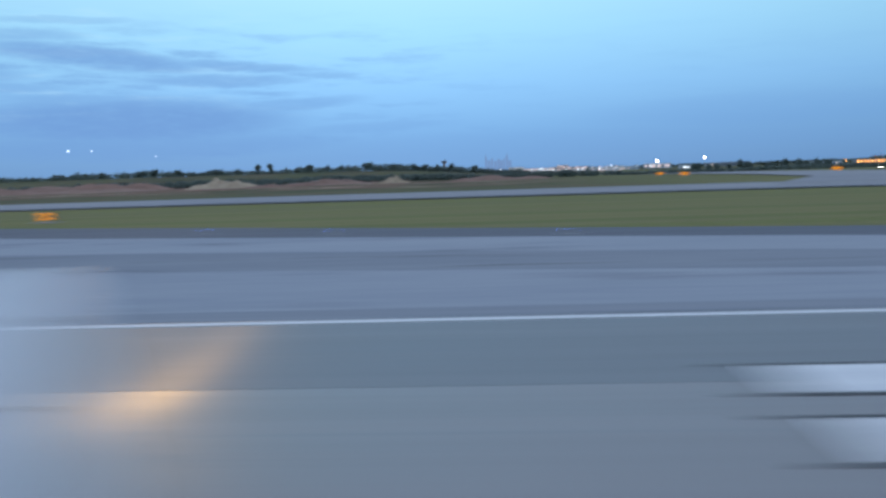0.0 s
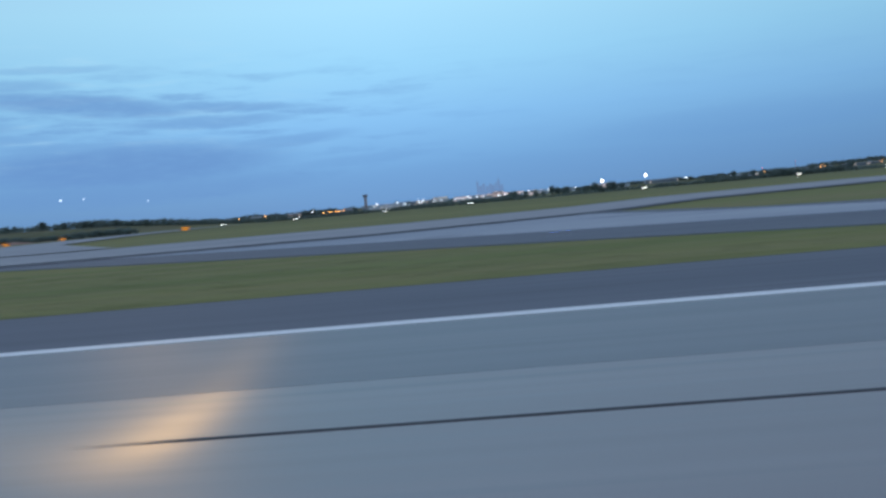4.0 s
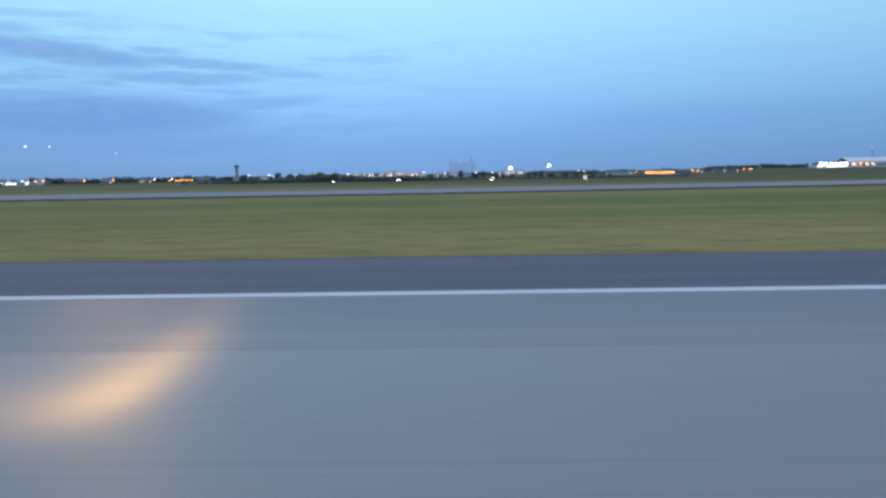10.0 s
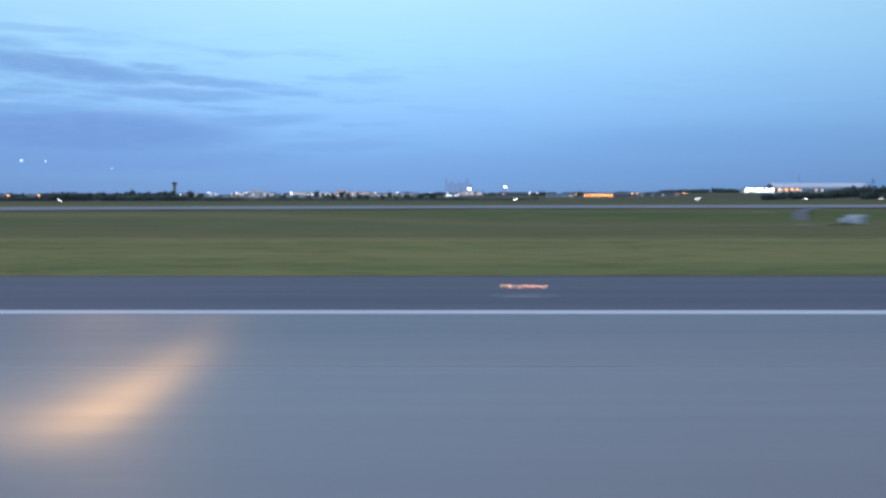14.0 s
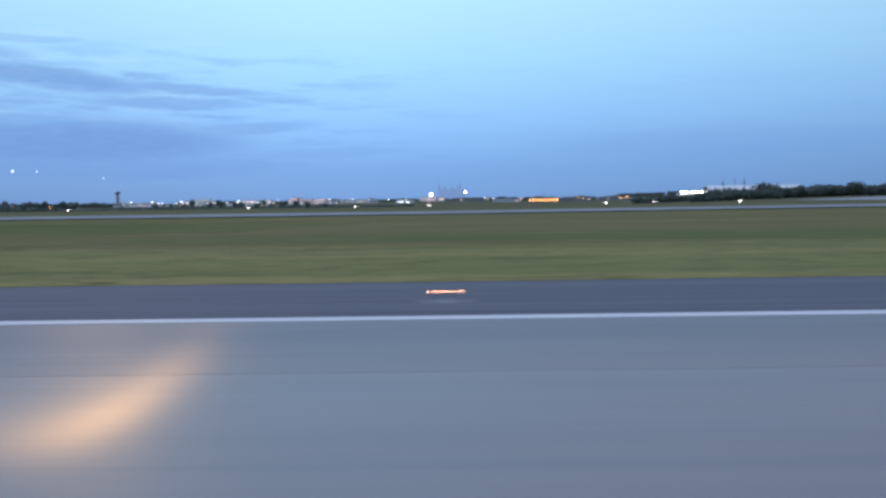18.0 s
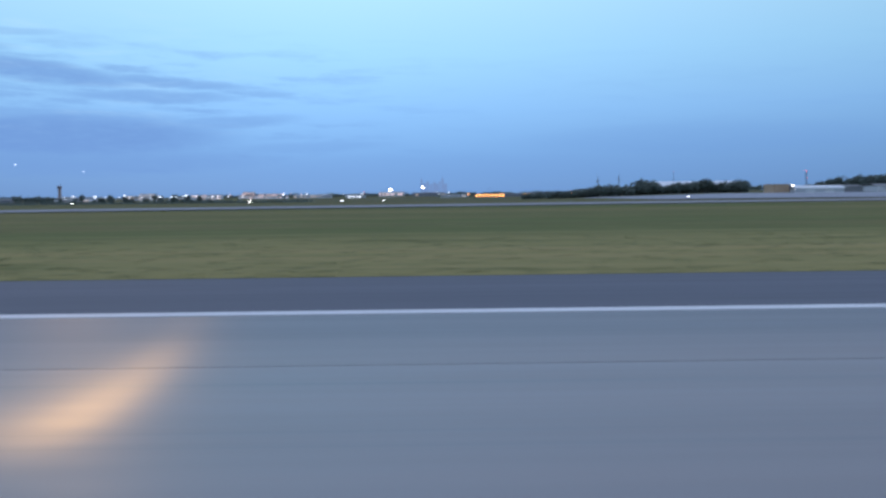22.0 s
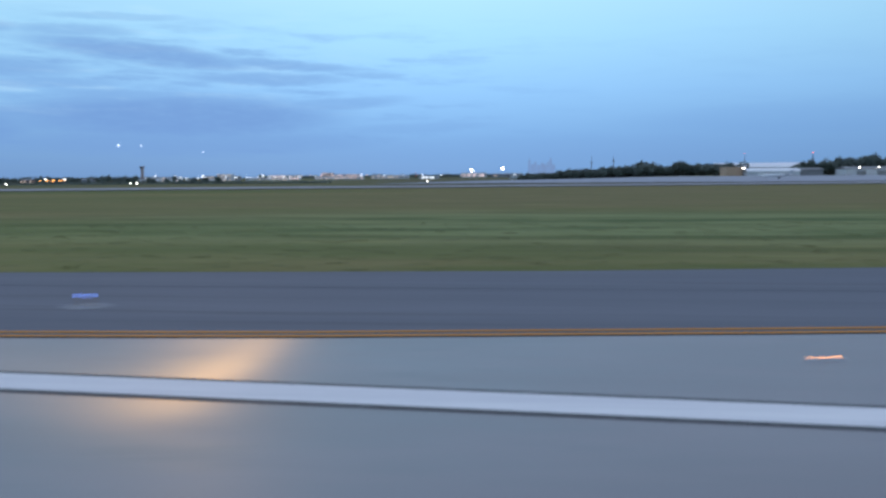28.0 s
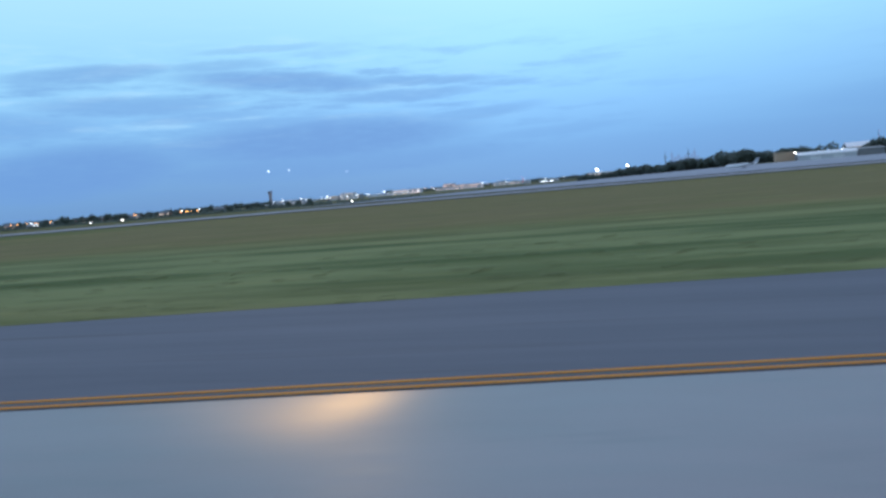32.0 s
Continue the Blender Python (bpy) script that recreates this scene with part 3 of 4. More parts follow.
for name, label, verge, pave in (("taxiway_1", "pale concrete exit taxiway with dark asphalt shoulders", APRON_A, EXIT_A),
                                 ("taxiway_2", "pale concrete rapid exit with a rounded dark island", APRON_B, EXIT_B),
                                 ("taxiway_3", "concrete exit curving off the runway edge", APRON_C, EXIT_C)):
    t = structure(new(name), label, "taxiway")
    part("asphalt_shoulder", slab(bmesh.new(), verge, -0.042, 0.3), "asphalt", t, "dark asphalt shoulder")
    part("pavement", slab(bmesh.new(), pave, -0.025, 0.3), "light" if name != "taxiway_3" else "exit", t)

worn = structure(new("junction_strips"), "worn darker concrete strips where exits meet the runway", "taxiway")
for x0, x1 in ((-64, 88), (349, 470)):
    part("strip", slab(bmesh.new(), [(x0, 26.8), (x1, 26.8), (x1 - 20, 28.6), (x0, 28.9)], -0.008, 0.1), "worn", worn)

part("strip", slab(bmesh.new(), [(352, 29.1), (468, 28.8), (462, 31.5), (440, 35.5), (412, 39.5), (385, 42), (366, 42), (356, 37)], -0.012, 0.1), "worn", worn, "darker worn strip across the exit")
for x0, x1 in ((84, 182), (466, 540)):
    part("soil_line", slab(bmesh.new(), [(x0, 27.1), (x1, 27.1), (x1, 27.4), (x0, 27.4)], -0.004, 0.1), "rust", worn, "thin line of rusty soil")
part("strip", slab(bmesh.new(), [(-70, 41), (-20, 44), (20, 37.5), (48, 35.0), (64, 34.2), (44, 39.5), (22, 45.5), (-14, 53), (-60, 58)], -0.018, 0.1), "worn", worn, "darker worn strip across the exit")

FAR_EDGE = [(-900, 150), (-60, 150), (60, 147), (130, 128), (200, 107), (262, 104), (291, 117), (310, 140), (345, 152), (420, 157), (530, 146), (650, 154),
            (760, 178), (870, 194), (1057, 198), (1170, 222), (1260, 240), (1320, 250), (1500, 285), (2300, 430)]
far_taxiway = structure(new("taxiway_4"), "distant pale taxiway across the grass", "taxiway")


def drape(bm, lo, hi, lift):
    """A band of plates between two edges that follows the ground."""
    a = [bm.verts.new((x * U, y * U, (land(x, y) + lift) * U)) for x, y in lo]
    b = [bm.verts.new((x * U, y * U, (land(x, y) + lift) * U)) for x, y in hi]
    for i in range(len(a) - 1):
        bm.faces.new((a[i], a[i + 1], b[i + 1], b[i]))
    return bm


def fine(pts, n=12):
    return [(p[0] + (q[0] - p[0]) * i / n, p[1] + (q[1] - p[1]) * i / n) for p, q in zip(pts, pts[1:]) for i in range(n)] + [pts[-1]]


def band(name, edge, w0, w1, mat, parent, lift, label=""):
    bm = bmesh.new()
    edge = fine(edge, 8)
    lo = [(x, y + w0) for x, y in edge]
    hi = [(x, y + w1) for x, y in edge]
    mid = [(x, y + (w0 + w1) / 2) for x, y in edge]
    drape(bm, lo, mid, lift)
    drape(bm, mid, hi, lift)
    return part(name, bm, mat, parent, label)


band("asphalt_shoulder", FAR_EDGE, -3.5, 46, "asphalt", far_taxiway, 0.12)
band("pavement", FAR_EDGE, 0.5, 40, "far_light", far_taxiway, 0.2)
link_way = structure(new("taxiway_5"), "pale concrete taxiway leading to the terminal", "taxiway")
part("pavement", drape(bmesh.new(), fine([(60, 170), (92, 240), (97, 320), (97, 480), (97, 900)], 8), fine([(210, 150), (155, 240), (142, 320), (138, 480), (135, 900)], 8), 0.26), "far_light", link_way)
ramp = structure(new("apron"), "pale concrete parking apron before the hangars", "apron")
part("pavement", drape(bmesh.new(), fine([(1290, 340), (1440, 326), (1560, 350), (1820, 400)], 6), fine([(1310, 650), (1460, 770), (1600, 740), (1860, 730)], 6), 0.3), "light", ramp)

# thin dark strips stand in for the shadow where asphalt meets grass
verge = structure(new("verge"), "dark strip as painted shadow between asphalt and grass", "verge")
for pts in ([(176, 38.15), (335, 38.15)], [(518, 38.15), (1232, 38.15)], APRON_C[2:13], APRON_B[6:], APRON_A[3:]):
    part("edge_shadow", strip(bmesh.new(), fine(pts, 2), 0.5, -0.06, 0.1), "soil", verge)

# ---------------------------------------------------------------- painted markings
marking = structure(new("runway_edge_stripe"), "white painted runway edge stripe", "marking")
for x0, x1, w in ((X0, 58, 0.5), (58, 385, 0.8), (385, 438, 0.45), (443, 458, 0.45), (458, 1306, 0.8)):
    part("stripe", strip(bmesh.new(), [(x0, EDGE), (x1, EDGE)], w, 0.016), "white", marking)
part("stripe", strip(bmesh.new(), [(1306, EDGE), (1318, 26.0), (1330, 25.4), (1341, 24.75), (1353, 23.8), (1368, 22.55), (1390, 20.5), (1420, 17.2)], 1.06, 0.016), "white", marking)
for o in (0.62, -0.62):
    part("border", strip(bmesh.new(), [(1306, EDGE + o), (1318, 26.0 + o), (1330, 25.4 + o), (1341, 24.75 + o), (1353, 23.8 + o), (1368, 22.55 + o), (1390, 20.5 + o)], 0.16, 0.012), "black", marking, "black painted border")

for x0, x1, bars in ((13, 36, ((12.95, 15.2), (17.0, 19.3))), (168, 214, ((12.95, 14.9), (16.9, 18.5))), (323, 348.5, ((13.15, 15.4),)), (480, 504.5, ((14.2, 16.2),))):
    bar_set = structure(new("touchdown_marking"), "white touchdown zone bars on concrete", "marking")
    for a, b in bars:
        part("bar", slab(bmesh.new(), [(x0, a), (x1, a), (x1, b), (x0, b)], 0.018, 0.03), "white", bar_set)
        for y in (a - 0.14, b + 0.14):
            part("border", slab(bmesh.new(), [(x0 - 1, y - 0.1), (x1 + 1, y - 0.1), (x1 + 1, y + 0.1), (x0 - 1, y + 0.1)], 0.012, 0.03), "black", bar_set, "black painted border")

seams = structure(new("runway_seams"), "dark sealed seams and tyre marks", "marking")
for pts, w in (([(296, 15.5), (324, 15.3)], 0.12), ([(270, 14.2), (324, 13.95)], 0.16), ([(448, 20.5), (462.5, 18.1), (469.6, 16.5), (477, 14.3), (486, 11.5)], 0.65),
               ([(75, 21.0), (83, 18.3), (92, 16.3), (101, 14.4), (108, 12.8), (114, 11.4), (122, 9.6)], 0.6), ([(96, 11.05), (126, 10.4)], 0.14), ([(100, 10.5), (126, 9.9)], 0.2), ([(407, 10.45), (424, 11.2)], 0.3), ([(538.5, 12.6), (549, 12.5)], 0.22), ([(494, 9.9), (516, 9.2)], 0.3),
               ([(684, 12.3), (699, 11.9)], 0.1), ([(590, 9.9), (606, 9.5)], 0.3), ([(1368, 32.2), (1390, 30.3), (1402, 28.6), (1416, 26.0)], 0.02),
               ([(1402, 26.0), (1415, 31.8), (1419.3, 34.0), (1424, 36.0)], 0.022)):
    part("seam", strip(bmesh.new(), pts, w, 0.008 if pts[0][0] < 1300 else -0.020, 0.02), "rubber" if pts[0][0] < 1300 else "faint", seams)

part("seam", strip(bmesh.new(), [(48, 26.0), (56, 25.0), (70.5, 22.4), (75, 21.0)], 0.9, 0.008, 0.02), "faint", seams, "faint curved tyre mark")
YEL = [(1320, 27.8), (1330, 28.35), (1341, 28.9), (1349, 29.4), (1361, 30.7), (1386, 34.0), (1403, 36.3), (1430, 39.9), (1445, 42.0), (1500, 49.6), (1600, 63.8), (1700, 78)]
edge_line = structure(new("taxiway_edge_marking"), "double yellow taxiway edge lines", "marking")
for o in (-0.25, 0.25):
    part("line", strip(bmesh.new(), [(x - 0.14 * o, y + o) for x, y in YEL], 0.16, 0.0), "yellow", edge_line)
part("border", strip(bmesh.new(), YEL, 0.84, -0.012), "black", edge_line, "black painted border")


# ---------------------------------------------------------------- airfield lights and signs
def edge_light():
    e = thing("runway_edge_light", "elevated runway edge light, lit amber, on the asphalt shoulder", "runway light", (0, 0, -0.05), "runway edge lights")
    part("pad", rod(bmesh.new(), 0, 0, -0.05, 0.012, 0.62, 0.6, 20), "far_light", e, "round pale concrete pad")
    bm = rod(bmesh.new(), 0, 0, 0, 0.05, 0.2, 0.18, 16)
    part("base_plate", bm, "dark_metal", e)
    part("stem", rod(bmesh.new(), 0, 0, 0.05, 0.24, 0.04, 0.03), "dark_metal", e)
    housing = part("housing", rod(bmesh.new(), 0, 0, 0.24, 0.31, 0.07, 0.085), "dark_metal", e)
    part("lens", dome(bmesh.new(), 0, 0, 0.35, 0.05, 0.9), "glow_amber", housing, "glowing amber glass lens")
    return e


def taxi_light():
    e = thing("taxiway_edge_light", "small blue taxiway edge light, lit, on the asphalt shoulder", "taxiway light", (0, 0, -0.04), "taxiway edge lights")
    part("pad", rod(bmesh.new(), 0, 0, -0.05, 0.012, 0.55, 0.53, 20), "far_light", e, "round pale concrete pad")
    part("base_plate", rod(bmesh.new(), 0, 0, 0, 0.04, 0.17, 0.15, 14), "dark_metal", e)
    part("stem", rod(bmesh.new(), 0, 0, 0.04, 0.25, 0.035, 0.028), "amber_paint", e)
    part("lens", dome(bmesh.new(), 0, 0, 0.31, 0.036, 1.15), "glow_blue", e, "glowing blue glass lens")
    return e


def place(proto, spots, z=None, rz=0.0):
    for i, (x, y) in enumerate(spots):
        m = Matrix.Translation((x * U, y * U, (land(x, y) if z is None else z) * U)) @ Matrix.Rotation(radians(rz), 4, "Z")
        if i == 0:
            proto.matrix_basis = m
        else:
            copy_thing(proto, m)


light_x = [144.5 + 60.96 * k for k in (0, 3, 7, 8, 9, 10)] + [816.0, 876.4] + [144.59 + 60.96 * k for k in range(13, 19)] + [1302.6]
place(edge_light(), [(x, 30.9) for x in light_x], -0.05)
blue = [(-17.4, 71), (-5.6, 66.4), (12.1, 60.4), (67.4, 46), (108, 41), (281.4, 68.4), (317, 51.3), (323.9, 49.4), (336.4, 44.6), (348.5, 38.9), (350.6, 34.1), (329.1, 75), (350.2, 68.2),
        (362.8, 64.6), (336.1, 72.9), (375.5, 61), (390.2, 57), (1341.6, 33.4), (1398.2, 40.2), (1462, 49.4), (500, 34.5), (452, 43)]
place(taxi_light(), blue, -0.04)

flush = thing("inset_light", "amber inset pavement light, lit, flush in concrete", "runway light", (1360.0, 27.4, -0.02))
part("ring", rod(bmesh.new(), 0, 0, 0, 0.05, 0.16, 0.12, 16), "steel", flush)
part("lens", dome(bmesh.new(), 0, 0, 0.06, 0.05, 0.5), "glow_inset", flush, "glowing amber prism")


def guidance_sign(x, y, w, h, face, rz, label, shell="dark_metal"):
    e = thing("guidance_sign", label, "airfield sign", (x, y, land(x, y)), "airfield guidance signs", rz)
    part("pad", box(bmesh.new(), 0, 0, -0.05, 1.5, w + 0.9, 0.12, 0.02), "far_light", e, "pale concrete pad")
    part("cabinet", box(bmesh.new(), 0, 0, 0.24, 0.28, w, h, 0.03), shell, e)
    plate = part("face", box(bmesh.new(), -0.15, 0, 0.30, 0.025, w - 0.12, h - 0.12, 0.006), face, e, "glowing orange sign face")
    for i in (-1, 1):
        part("leg", rod(bmesh.new(), 0, i * w * 0.33, 0.05, 0.27, 0.05), "steel", e)
    bars = max(1, round(w / 0.9))
    for i in range(bars):
        part("legend_bar", box(bmesh.new(), -0.168, (i - (bars - 1) / 2) * 0.85, 0.30 + h * 0.22, 0.012, 0.42, h * 0.42), "black", plate, "black legend")
    return e


for x, y, w, h, rz in ((-46.8, 101, 2.6, 1.0, 60), (158, 103, 2.2, 0.95, 60), (320.5, 93, 1.6, 0.9, 60), (558, 50, 1.8, 0.95, 35), (80, 343, 3.0, 1.2, 70), (79.5, 391, 3.0, 1.2, 70), (146.4, 366, 3.6, 1.4, 70)):
    guidance_sign(x, y, w, h, "glow_sign", rz, "lit orange guidance sign with black legend on grass")
guidance_sign(1288.3, 50.5, 1.4, 0.95, "glow_sign", -8, "lit orange sign with a dark back on a pad")

shelter = thing("equipment_shelter", "small white equipment shelter on the grass", "shelter", (947, 160, land(947, 160)), rz=8)
part("body", box(bmesh.new(), 0.3, 0, 0.1, 2.2, 2.4, 1.45, 0.06), "roof", shelter)
part("roof", box(bmesh.new(), 0.3, 0, 1.55, 2.5, 2.7, 0.14, 0.04), "roof", shelter)
part("annexe", box(bmesh.new(), -1.6, 0.2, 0.3, 1.6, 1.6, 0.85, 0.08), "cladding", shelter, "lower pale annexe")
part("plinth", box(bmesh.new(), -0.5, 0, -0.4, 4.2, 2.7, 0.5), "dull", shelter)
part("door", box(bmesh.new(), 0.6, -1.21, 0.15, 0.8, 0.05, 1.3, 0.01), "steel", shelter)
path = structure(new("service_path"), "grey gravel service path across the grass", "path")
way = fine([(921, 106), (928, 128), (934, 150), (944, 178), (960, 205)], 8)
part("gravel", drape(bmesh.new(), [(x - 1.5, y) for x, y in way], [(x + 1.5, y) for x, y in way], 0.08), "gravel", path)


# ---------------------------------------------------------------- far lights
def lamp_mast(h, r, glow_mat, label, group, arm=0.0):
    e = thing("light_mast", label, "light mast", (0, 0, 0), group)
    part("pole", rod(bmesh.new(), 0, 0, -1, h, 0.35, 0.22, 8), "steel", e)
    crossarm = part("crossarm", box(bmesh.new(), 0, 0, h - 0.2, max(arm, r * 1.5), 0.4, 0.4), "steel", e)
    part("lamp_head", dome(bmesh.new(), 0, -0.4, h + r * 0.55, r, 0.75, 8), glow_mat, crossarm, "glowing lamp head")
    return e


def field_lamp(h, r, glow_mat, label, group):
    e = thing("field_lamp", label, "runway light", (0, 0, 0), group)
    part("post", rod(bmesh.new(), 0, 0, -0.3, h, 0.06, 0.05, 8), "steel", e)
    part("lens", dome(bmesh.new(), 0, 0, h + r * 0.6, r, 0.8, 8), glow_mat, e, "glowing white lens")
    return e


place(field_lamp(0.8, 0.29, "glow_white", "bright white runway light far over the grass", "far runway lights"),
      [(163, 365), (195, 365), (233, 365), (269, 365), (341, 365), (404, 365), (602, 365), (440, 365), (629, 365), (668, 365), (707, 365), (899, 365), (975, 365), (1020, 365),
       (1051, 365), (1125, 365), (1158, 420), (1181, 365), (1309, 365)])


def mast_row(spots, h, r, glow_mat, label, group, jitter=0.0):
    proto = lamp_mast(h, r, glow_mat, label, group)
    place(proto, [(x + random.uniform(-1, 1) * jitter, y + random.uniform(-1, 1) * jitter) for x, y in spots])


random.seed(11)
mast_row([(956, 5205)], 36, 7.5, "glow_white", "tall floodlight mast with warm white lamps", "apron floodlights")
mast_row([(1153, 4874)], 46, 6.5, "glow_white", "tall floodlight mast behind dark sheds", "apron floodlights")
mast_row([(-148, 3300), (-60, 3320), (20, 3350), (210, 3600), (-5, 3700), (470, 4300), (560, 4350), (300, 4250)], 17, 3.6, "glow_cool",
         "terminal apron floodlight with cool white lamps", "terminal floodlights", 20)
mast_row([(140 + 36 * i, 4150 + 20 * (i % 5)) for i in range(13)], 17, 3.0, "glow_pink", "terminal lamp with a pinkish glow", "terminal lamps", 14)
mast_row([(-160 + 27 * i, 3230 + 60 * (i % 4)) for i in range(24)], 12, 2.2, "glow_cool", "low white lamp along the terminal", "terminal lamps", 16)
mast_row([(1350, 3440), (1580, 3473), (1600, 3480)], 11, 2.6, "glow_orange", "sodium street lamp by a car park", "sodium lamps", 5)
mast_row([(1690 + 13 * i, 3200) for i in range(3)], 9, 2.2, "glow_orange", "sodium street lamp by far sheds", "sodium lamps", 6)
mast_row([(-225 + 11 * i, 2640) for i in range(4)] + [(-212 + 13 * i, 2690) for i in range(4)], 6, 2.0, "glow_orange", "sodium lamp near the control tower", "sodium lamps", 4)
mast_row([(-590 + 20 * i, 2500) for i in range(3)] + [(-700, 2600), (-760, 2620), (-900, 2700), (-930, 2700), (-1010, 2750), (-480, 2650), (-420, 2700)], 9, 2.6, "glow_orange",
         "sodium lamp among far houses", "sodium lamps", 14)
mast_row([(-860, 2700), (-640, 2560), (-1080, 2800), (-380, 2900), (-330, 2950)], 10, 3.0, "glow_cool", "white lamp among far houses", "house lamps", 12)
mast_row([(1820 + 16 * i, 2839) for i in range(6)], 9, 4.6, "glow_white", "white floodlight under a long pale roof", "depot floodlights", 2)
mast_row([(1925 + 18 * i, 2835) for i in range(4)], 9, 3.2, "glow_orange", "sodium lamp under a long pale roof", "depot floodlights", 3)
mast_row([(1531, 790), (1638, 824), (1655, 824), (1664, 824), (1674, 824)], 6.4, 0.75, "glow_white", "white floodlight on a hangar front", "hangar floodlights", 0.5)
mast_row([(1235, 4300), (1310, 4500), (720, 4600), (820, 4700), (640, 4500)], 14, 3.2, "glow_cool", "white lamp on a far apron", "far lamps", 20)


def red_mast(x, y, h, label):
    e = thing("radio_mast", label, "mast", (x, y, land(x, y)), "radio masts")
    for i in range(3):
        a = 2.094 * i
        part("leg", rod(bmesh.new(), math.cos(a) * 0.9, math.sin(a) * 0.9, 0, h, 0.22, 0.16, 6), "dark_metal", e)
    for k in range(6):
        part("brace", box(bmesh.new(), 0, 0, h * (k + 0.5) / 6, 1.9, 1.9, 0.25), "dark_metal", e)
    part("beacon", dome(bmesh.new(), 0, 0, h + 0.7, 0.65, 1.0, 8), "glow_red", e, "glowing red beacon")
    part("beacon", dome(bmesh.new(), 0, -1.2, h * 0.66, 0.5, 1.0, 8), "glow_red", e, "glowing red beacon")


red_mast(2010, 2900, 62, "slim lattice mast with red beacons")
red_mast(1420, 3300, 38, "slim lattice mast with a red beacon over lamps")
red_mast(1018, 2391, 20, "slim lattice mast with a red beacon by the terminal")
red_mast(1690, 1130, 26, "slim lattice mast with red beacons behind woods")


def lattice(x, y, h):
    e = thing("lattice_mast", "plain dark lattice mast above the woods", "mast", (x, y, land(x, y)), "plain masts")
    part("pole", rod(bmesh.new(), 0, 0, 0, h, 0.75, 0.5, 6), "mast", e)
    part("platform", box(bmesh.new(), 0, 0, h - 4, 3.0, 3.0, 1.0), "mast", e)
    part("antenna", rod(bmesh.new(), 0, 0, h, h + 5, 0.25, 0.15, 6), "mast", e)


lattice(1422, 1153, 24)
lattice(1450, 1153, 25)


# ---------------------------------------------------------------- buildings
def building(name, label, x0, x1, y, deep, h, wall, roof="roof", lit=0, pitch=0.0, rows=1, lit_mat="glow_window", group="", doors=0, arch=False, bay=10.0, glass=(0.6, 0.42)):
    cx, w = (x0 + x1) / 2, x1 - x0
    e = thing(name, label, "building", (cx, y + deep / 2, land(cx, y)), group)
    part("wall", box(bmesh.new(), 0, 0, -3, w, deep, h + 3), wall, e)
    bm = bmesh.new()
    if arch:
        k = 10
        top = [(-math.cos(math.pi * i / k) * (deep / 2 + 0.6), h + math.sin(math.pi * i / k) * pitch) for i in range(k + 1)]
        pts = top + [(p, q - 0.5) for p, q in top[::-1]]
    elif pitch:
        pts = [(-deep / 2 - 0.6, h), (0, h + pitch), (deep / 2 + 0.6, h), (deep / 2 + 0.6, h + 0.5), (0, h + pitch + 0.5), (-deep / 2 - 0.6, h + 0.5)]
    if pitch:
        a = [bm.verts.new(((-w / 2 - 0.6) * U, p * U, q * U)) for p, q in pts]
        b = [bm.verts.new(((w / 2 + 0.6) * U, p * U, q * U)) for p, q in pts]
        n = len(pts)
        bm.faces.new(a), bm.faces.new(b[::-1])
        for i in range(n):
            bm.faces.new((a[i], a[(i + 1) % n], b[(i + 1) % n], b[i]))
    else:
        box(bm, 0, 0, h, w + 0.8, deep + 0.8, 0.7, 0.1)
    part("roof", bm, roof, e)
    for i in range(doors):
        part("door", box(bmesh.new(), (i + 0.5) / doors * w - w / 2, -deep / 2 - 0.08, -0.5, w / doors * 0.92, 0.2, h * 0.8), roof if i % 2 else wall, e, "sliding hangar door leaf")
    n = 0 if doors else max(2, round(w / bay))
    for r in range(rows):
        for i in range(n):
            on = random.random() < lit
            px = (i + 0.5) / n * w - w / 2
            ph = h / rows
            part("window", box(bmesh.new(), px, -deep / 2 - 0.06, ph * r + ph * 0.25, w / n * glass[0], 0.16, ph * glass[1]), lit_mat if on else "pane", e, "lit window" if on else "")
    return e


random.seed(5)
building("parking_garage", "low parking garage with orange lit bays", 1372, 1488, 3400, 40, 12, "dull", "dull", lit=0.95, lit_mat="glow_orange", bay=13, glass=(0.36, 0.7))
building("terminal_building", "low pale terminal hall with small lit windows", -150, -20, 3240, 30, 9, "cladding", lit=0.6, rows=1, bay=9, group="terminal wings")
building("terminal_building", "tall pale terminal block with dark glass", 60, 118, 3420, 40, 26, "cladding", lit=0.35, rows=4, bay=9, group="terminal wings")
building("terminal_building", "grey terminal block with pinkish lit floors", 300, 352, 4180, 40, 30, "dull", lit=0.6, rows=4, bay=9, lit_mat="glow_pink", group="terminal wings")
building("terminal_building", "low pale pier with small lit windows", 150, 330, 3500, 30, 10, "cladding", lit=0.7, rows=1, bay=8, group="terminal wings")
building("terminal_building", "long low pale pier with pinkish lit windows", 340, 560, 3900, 30, 12, "cladding", lit=0.7, rows=1, bay=9, lit_mat="glow_pink", group="terminal wings")
building("freight_shed", "low white freight shed with small lit windows", 820, 905, 3900, 40, 11, "cladding", lit=0.5, rows=1, bay=9, lit_mat="glow_cool", group="freight sheds")
building("freight_shed", "low white shed beside the parking garage", 1240, 1350, 3480, 40, 11, "cladding", lit=0.2, rows=1, bay=12, group="freight sheds")
building("warehouse", "long low white warehouse with cool lamps far aft", -700, -560, 2480, 40, 9, "cladding", lit=0.7, rows=1, bay=12, lit_mat="glow_cool", group="warehouses")
building("terminal_building", "long white terminal wing with lit windows", -205, -45, 3290, 40, 17, "cladding", lit=0.4, rows=2, group="terminal wings")
building("terminal_building", "grey terminal wing with lit windows", -35, 115, 3500, 50, 18, "dull", lit=0.5, rows=2, group="terminal wings")
